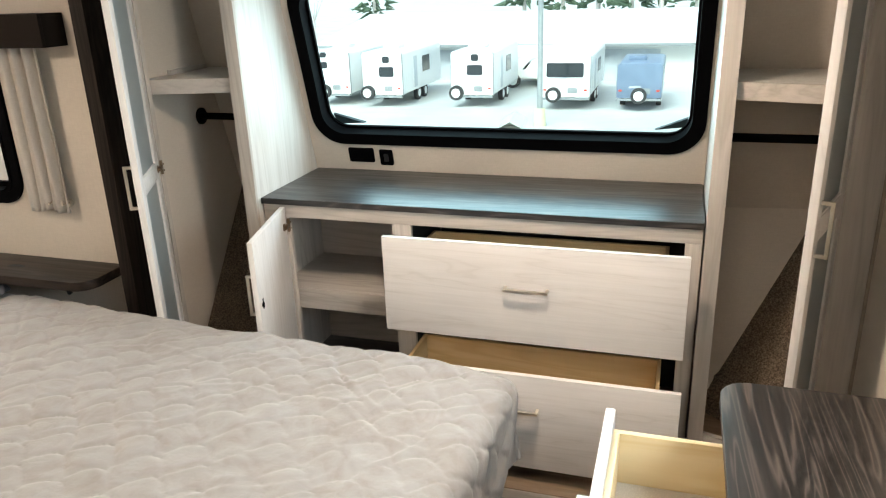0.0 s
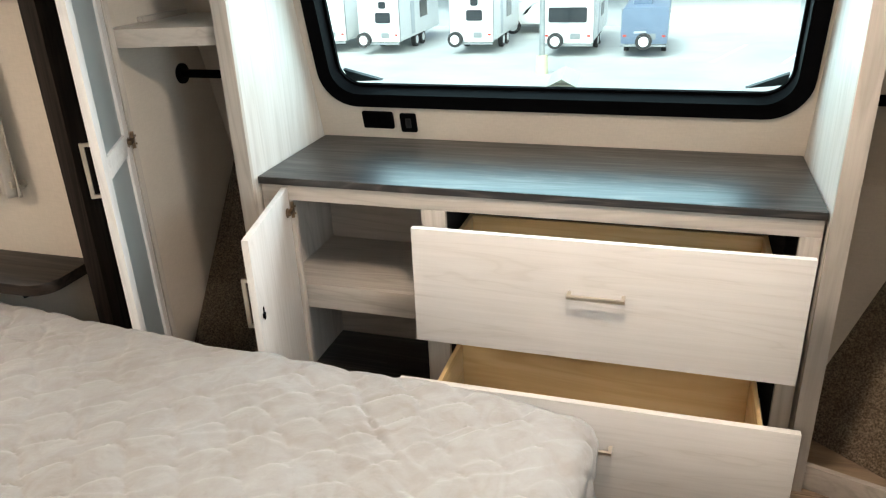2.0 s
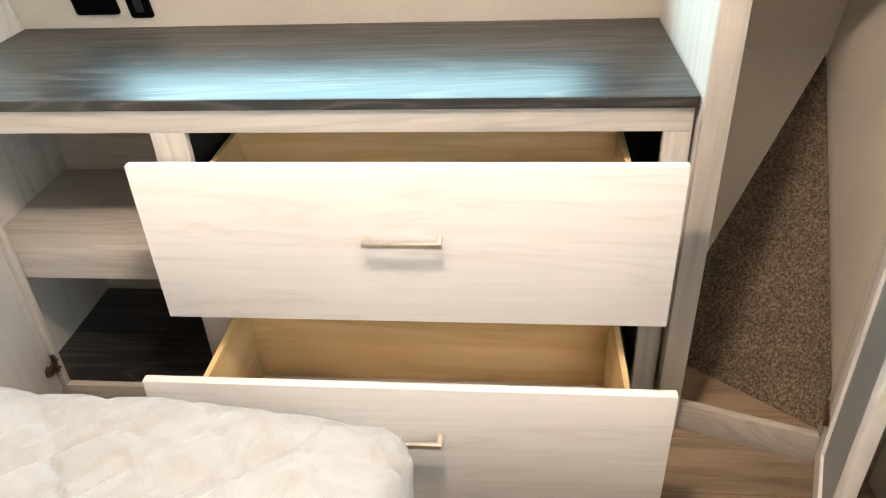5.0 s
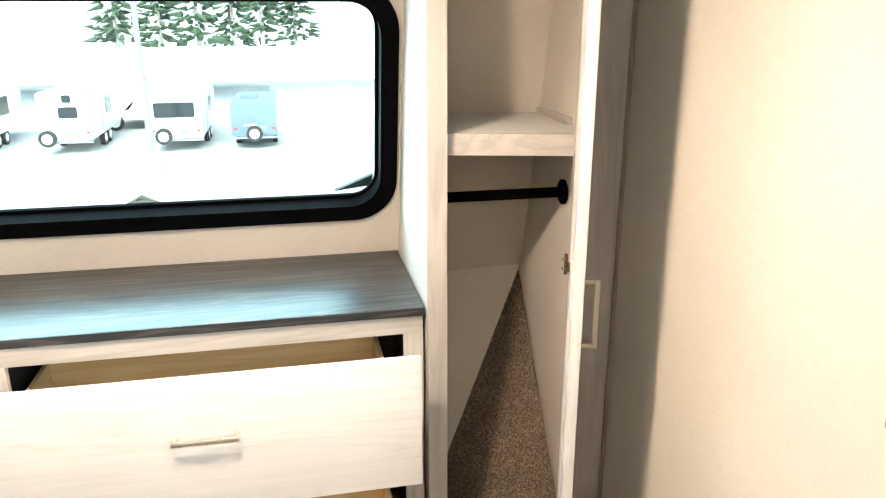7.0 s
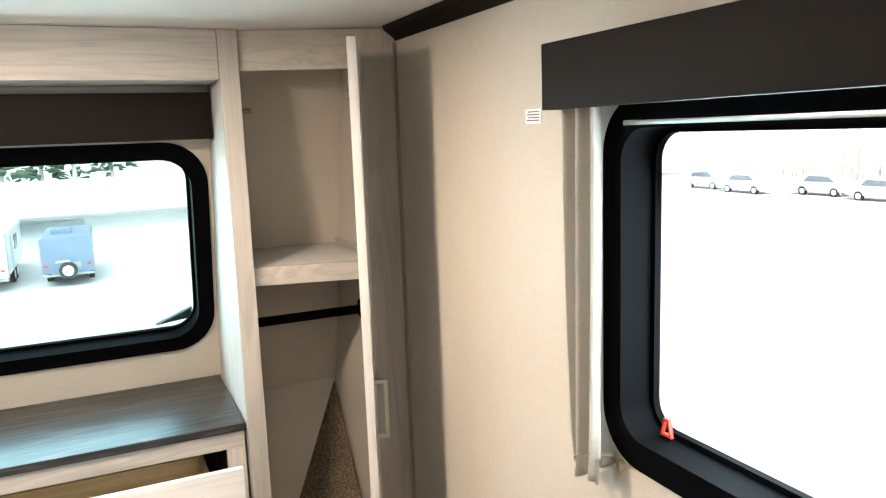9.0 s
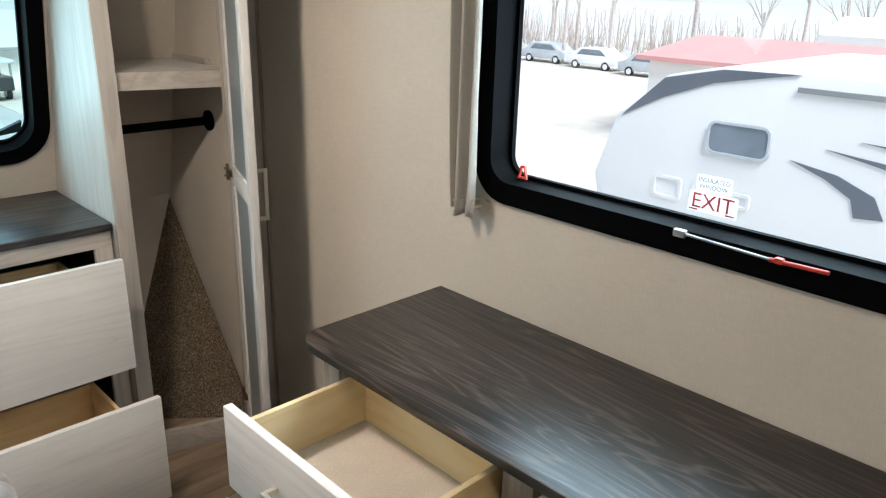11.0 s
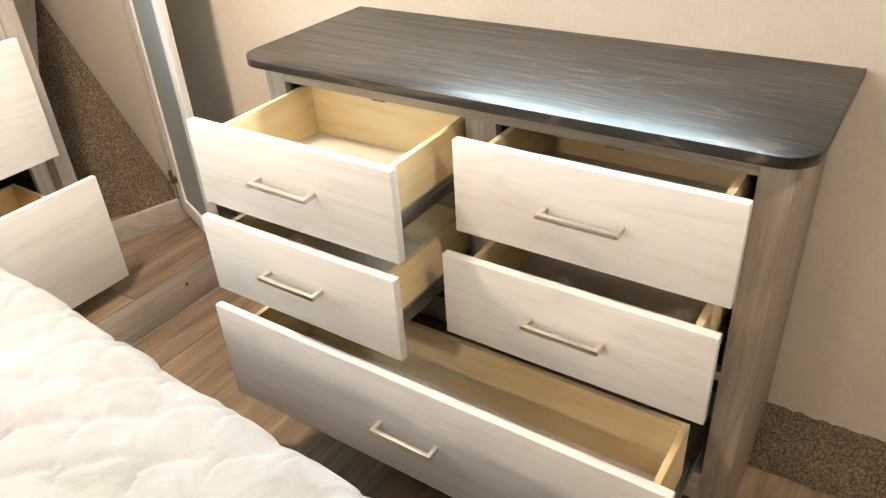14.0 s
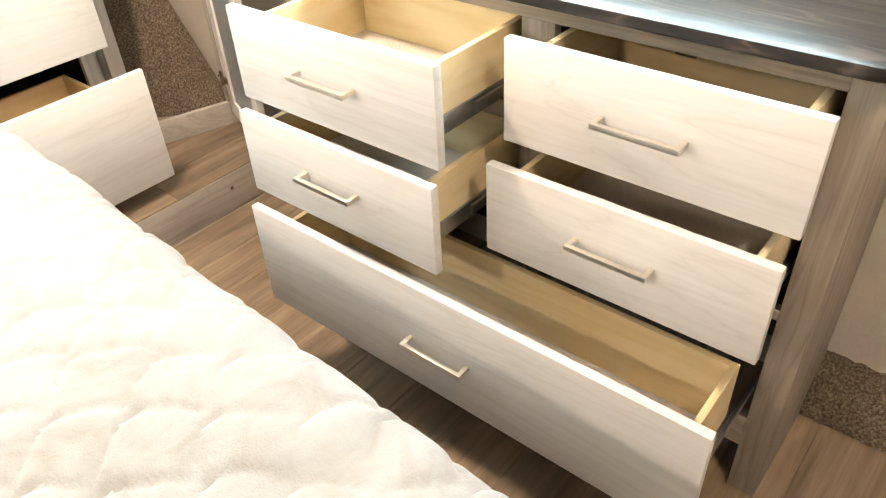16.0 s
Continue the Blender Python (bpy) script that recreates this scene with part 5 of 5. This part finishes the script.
def bare_tree(x, y, h, seed, lean=0.0):
    rng = random.Random(seed)
    t = thing("tree", (x, y, GROUND), "leafless grey deciduous tree", "tree", "bare trees")
    bm = bmesh.new()
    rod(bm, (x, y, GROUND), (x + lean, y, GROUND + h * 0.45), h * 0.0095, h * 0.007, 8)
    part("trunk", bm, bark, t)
    bm = bmesh.new()

    def grow(p, d, length, r, depth):
        q = p + d * length
        rod(bm, p, q, r, r * 0.6, 5, caps=False)
        if depth == 0:
            return
        for _ in range(3 if depth > 1 else 5):
            e = (d + Vector((rng.uniform(-0.8, 0.8), rng.uniform(-0.8, 0.8), rng.uniform(-0.1, 0.6)))).normalized()
            grow(p.lerp(q, rng.uniform(0.55, 1.0)), e, length * rng.uniform(0.5, 0.75), r * 0.55, depth - 1)

    p = Vector((x + lean, y, GROUND + h * 0.43))
    for _ in range(5):
        e = Vector((rng.uniform(-0.6, 0.6), rng.uniform(-0.6, 0.6), 1)).normalized()
        grow(p - Vector((0, 0, rng.uniform(0, h * 0.12))), e, h * rng.uniform(0.22, 0.32), h * 0.0050, 3)
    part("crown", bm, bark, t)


def pine(x, y, h, seed):
    rng = random.Random(seed)
    t = thing("tree", (x, y, GROUND), "tall dark green evergreen tree", "tree", "evergreens")
    bm = bmesh.new()
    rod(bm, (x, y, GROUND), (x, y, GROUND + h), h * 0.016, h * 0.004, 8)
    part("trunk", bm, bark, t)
    bm = bmesh.new()
    for k in range(230):
        f = rng.uniform(0.22, 1.0)
        rad = h * 0.19 * (1.05 - f) ** 0.7
        a, rr = rng.uniform(0, 6.283), rad * rng.uniform(0.25, 1.0)
        c = Vector((x + math.cos(a) * rr, y + math.sin(a) * rr, GROUND + h * f - rr * 0.25))
        s = h * rng.uniform(0.018, 0.04)
        out = Vector((math.cos(a), math.sin(a), rng.uniform(-0.5, 0.2)))
        rod(bm, c - out * s, c + out * s * 1.5, s * rng.uniform(0.35, 0.6), 0.01, 5)
    part("crown", bm, needles, t)


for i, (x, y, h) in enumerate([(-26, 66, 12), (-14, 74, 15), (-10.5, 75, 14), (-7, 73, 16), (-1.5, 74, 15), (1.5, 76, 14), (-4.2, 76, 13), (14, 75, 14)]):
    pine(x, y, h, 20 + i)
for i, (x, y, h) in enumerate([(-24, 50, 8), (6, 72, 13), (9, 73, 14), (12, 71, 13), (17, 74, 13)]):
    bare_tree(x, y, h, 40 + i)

# ---- outside the exit window ----
bm = bmesh.new()
cuboid(bm, 9.0, 60.0, 3.0, 60.0, GROUND, GROUND + 0.02)
structure("grass_verge", bm, dry_grass, "pale dry grass and gravel verge", "ground")
fw = thing("fifth_wheel_trailer", (6.2, 1.8, GROUND), "white fifth-wheel trailer with grey swoosh graphics parked alongside", "trailer")
FX = 5.3
bm = bmesh.new()
cap = [(-6.0, -1.7), (3.4, -1.7), (4.6, -0.6), (4.78, 0.1), (4.62, 0.6), (4.2, 0.97), (3.75, 1.07), (-6.0, 1.16)]
prism(bm, cap, FX, FX + 2.5, "x", 0.05)
part("body", bm, white_gel, fw)
bm = bmesh.new()
prism(bm, [(3.2, 1.065), (3.75, 1.05), (4.2, 0.95), (4.55, 0.62), (4.2, 0.80), (3.8, 0.95)], FX - 0.012, FX + 0.02, "x")
part("graphic", bm, swoosh_grey, fw)
for o in ([(3.17, 0.49), (2.85, 0.44), (2.60, 0.34), (2.52, 0.20), (2.70, 0.18), (2.74, 0.30), (2.92, 0.40)], [(2.95, 0.60), (2.4, 0.50), (1.7, 0.28), (1.2, 0.05), (1.7, 0.38), (2.3, 0.54)], [(2.75, 0.68), (2.1, 0.62), (1.3, 0.45), (0.6, 0.22), (1.4, 0.52), (2.1, 0.66)]):
    bm = bmesh.new()
    prism(bm, o, FX - 0.010, FX + 0.01, "x")
    part("graphic", bm, swoosh_grey, fw)
for y0, y1 in ((3.33, 3.78), (1.80, 2.28)):
    bm = bmesh.new()
    prism(bm, rounded(y0, y1, 0.455, 0.675, 0.05, 4), FX - 0.02, FX + 0.01, "x")
    wn_ = part("window", bm, hazy_glass, fw)
    bm = bmesh.new()
    ring(bm, rounded(y0 - 0.012, y1 + 0.012, 0.443, 0.687, 0.06, 4), rounded(y0 + 0.006, y1 - 0.006, 0.461, 0.669, 0.05, 4), -0.03, 0.0, lambda a, b, d: Vector((FX + d, a, b)))
    part("window_frame", bm, light_grey, wn_)
for y0, y1, z0, z1 in ((3.95, 4.2, 0.02, 0.2), (3.68, 3.86, 0.02, 0.2), (3.4, 3.56, 0.06, 0.18)):
    bm = bmesh.new()
    ring(bm, rounded(y0, y1, z0, z1, 0.03, 3), rounded(y0 + 0.025, y1 - 0.025, z0 + 0.025, z1 - 0.025, 0.02, 3), -0.015, 0.0, lambda a, b, d: Vector((FX + d, a, b)))
    part("hatch_rim", bm, white_gel, fw)
bm = bmesh.new()
cuboid(bm, FX - 0.02, FX, -6.0, 3.2, 0.95, 0.985)
part("awning_rail", bm, grey_trim, fw)
for k in (-4.0, -3.0):
    wheel(fw, (FX + 0.2, k, GROUND + 0.4), 0.4, (1, 0, 0))
for s in (0.3, 2.2):
    bm = bmesh.new()
    rod(bm, (FX + s, 2.6, GROUND), (FX + s, 2.6, -1.7), 0.06, sides=10)
    part("landing_leg", bm, grey_trim, fw)

rb = thing("barn", (30, 7, GROUND), "white building with a red metal roof", "building")
bm = bmesh.new()
cuboid(bm, 26.0, 35.0, 2.4, 16.6, GROUND, -0.82)
part("wall", bm, bldg_white, rb)
bm = bmesh.new()
prism(bm, [(25.6, -0.88), (25.6, -0.72), (30.5, -0.10), (35.4, -0.72), (35.4, -0.88)], 2.0, 17.0, "y")
part("roof", bm, red_roof, rb)
bm = bmesh.new()
prism(bm, [(38.0, GROUND), (38.0, -0.15), (41.0, 0.65), (44.0, -0.15), (44.0, GROUND)], 2.0, 15.0, "y")
solo("shed", bm, bldg_white, "white gabled shed behind the red roof", "building")
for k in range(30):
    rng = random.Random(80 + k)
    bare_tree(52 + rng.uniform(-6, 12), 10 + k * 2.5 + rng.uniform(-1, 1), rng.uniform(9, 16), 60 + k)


def brush_line():
    bm = bmesh.new()
    rng = random.Random(12)
    for _ in range(900):
        p = Vector((rng.uniform(60, 68), rng.uniform(5, 90), GROUND))
        rod(bm, p, p + Vector((rng.uniform(-0.5, 0.5), rng.uniform(-0.8, 0.8), rng.uniform(1.0, 4.0))), 0.06, 0.015, 4, caps=False)
    solo("brush", bm, brush, "tangle of bare brush along the lot's edge", "bushes", kind="stuff")


brush_line()
for k in range(8):
    x, y = 45.0 + (k % 3), 26 + k * 5.2
    t = thing("parked_car", (x, y, GROUND), "distant pale car parked along the tree line", "car", "distant cars")
    bm = bmesh.new()
    prism(bm, [(y, GROUND + 0.35), (y + 4.3, GROUND + 0.35), (y + 4.35, GROUND + 0.9), (y + 3.9, GROUND + 1.0), (y + 3.1, GROUND + 1.5), (y + 1.2, GROUND + 1.5), (y + 0.5, GROUND + 1.05), (y - 0.05, GROUND + 0.9)], x, x + 1.8, "x", 0.05)
    part("body", bm, white_gel if k % 2 else light_grey, t)
    bm = bmesh.new()
    prism(bm, [(y + 0.8, GROUND + 1.03), (y + 3.3, GROUND + 1.03), (y + 2.9, GROUND + 1.42), (y + 1.3, GROUND + 1.42)], x - 0.01, x + 0.02, "x")
    part("side_window", bm, hazy_glass, t)
    for q in (0.8, 3.4):
        wheel(t, (x + 0.1, y + q, GROUND + 0.32), 0.32, (1, 0, 0))

# ---- floor planks, last ----
plank_meshes = {}


def planks(parent, x0, x1, y0, y1, z, width=0.152, length=0.92):
    """Planks run along x, staggered; each is an object on a shared mesh."""
    rng = random.Random(4)
    y = y0
    r = 0
    while y < y1 - 0.01:
        w = min(width, y1 - y)
        x = x0 - (r * 0.37 % 1.0) * length
        while x < x1 - 0.005:
            a, b = max(x, x0), min(x + length, x1)
            if b - a > 0.02:
                key = (round(b - a, 3), round(w, 3))
                if key not in plank_meshes:
                    bm = bmesh.new()
                    cuboid(bm, -key[0] / 2 + 0.0006, key[0] / 2 - 0.0006, -key[1] / 2 + 0.0006, key[1] / 2 - 0.0006, -0.004, 0.0)
                    top = [e for e in bm.edges if all(v.co.z > -0.001 for v in e.verts)]
                    bmesh.ops.bevel(bm, geom=top, offset=0.0012, segments=1, affect="EDGES")
                    plank_meshes[key] = mesh_of("plank", bm, floor_mat, False)
                ob = new("plank", plank_meshes[key])
                ob.location = ((a + b) / 2, y + w / 2, z)
                ob.parent = parent
            x += length
        y += width
        r += 1


planks(bpy.data.objects["floor"], -WALL_X, WALL_X, REAR_Y, STEP_Y - 0.001, 0.0)
planks(bpy.data.objects["step"], -WALL_X, WALL_X, STEP_Y + 0.001, 3.30, STEP_Z)
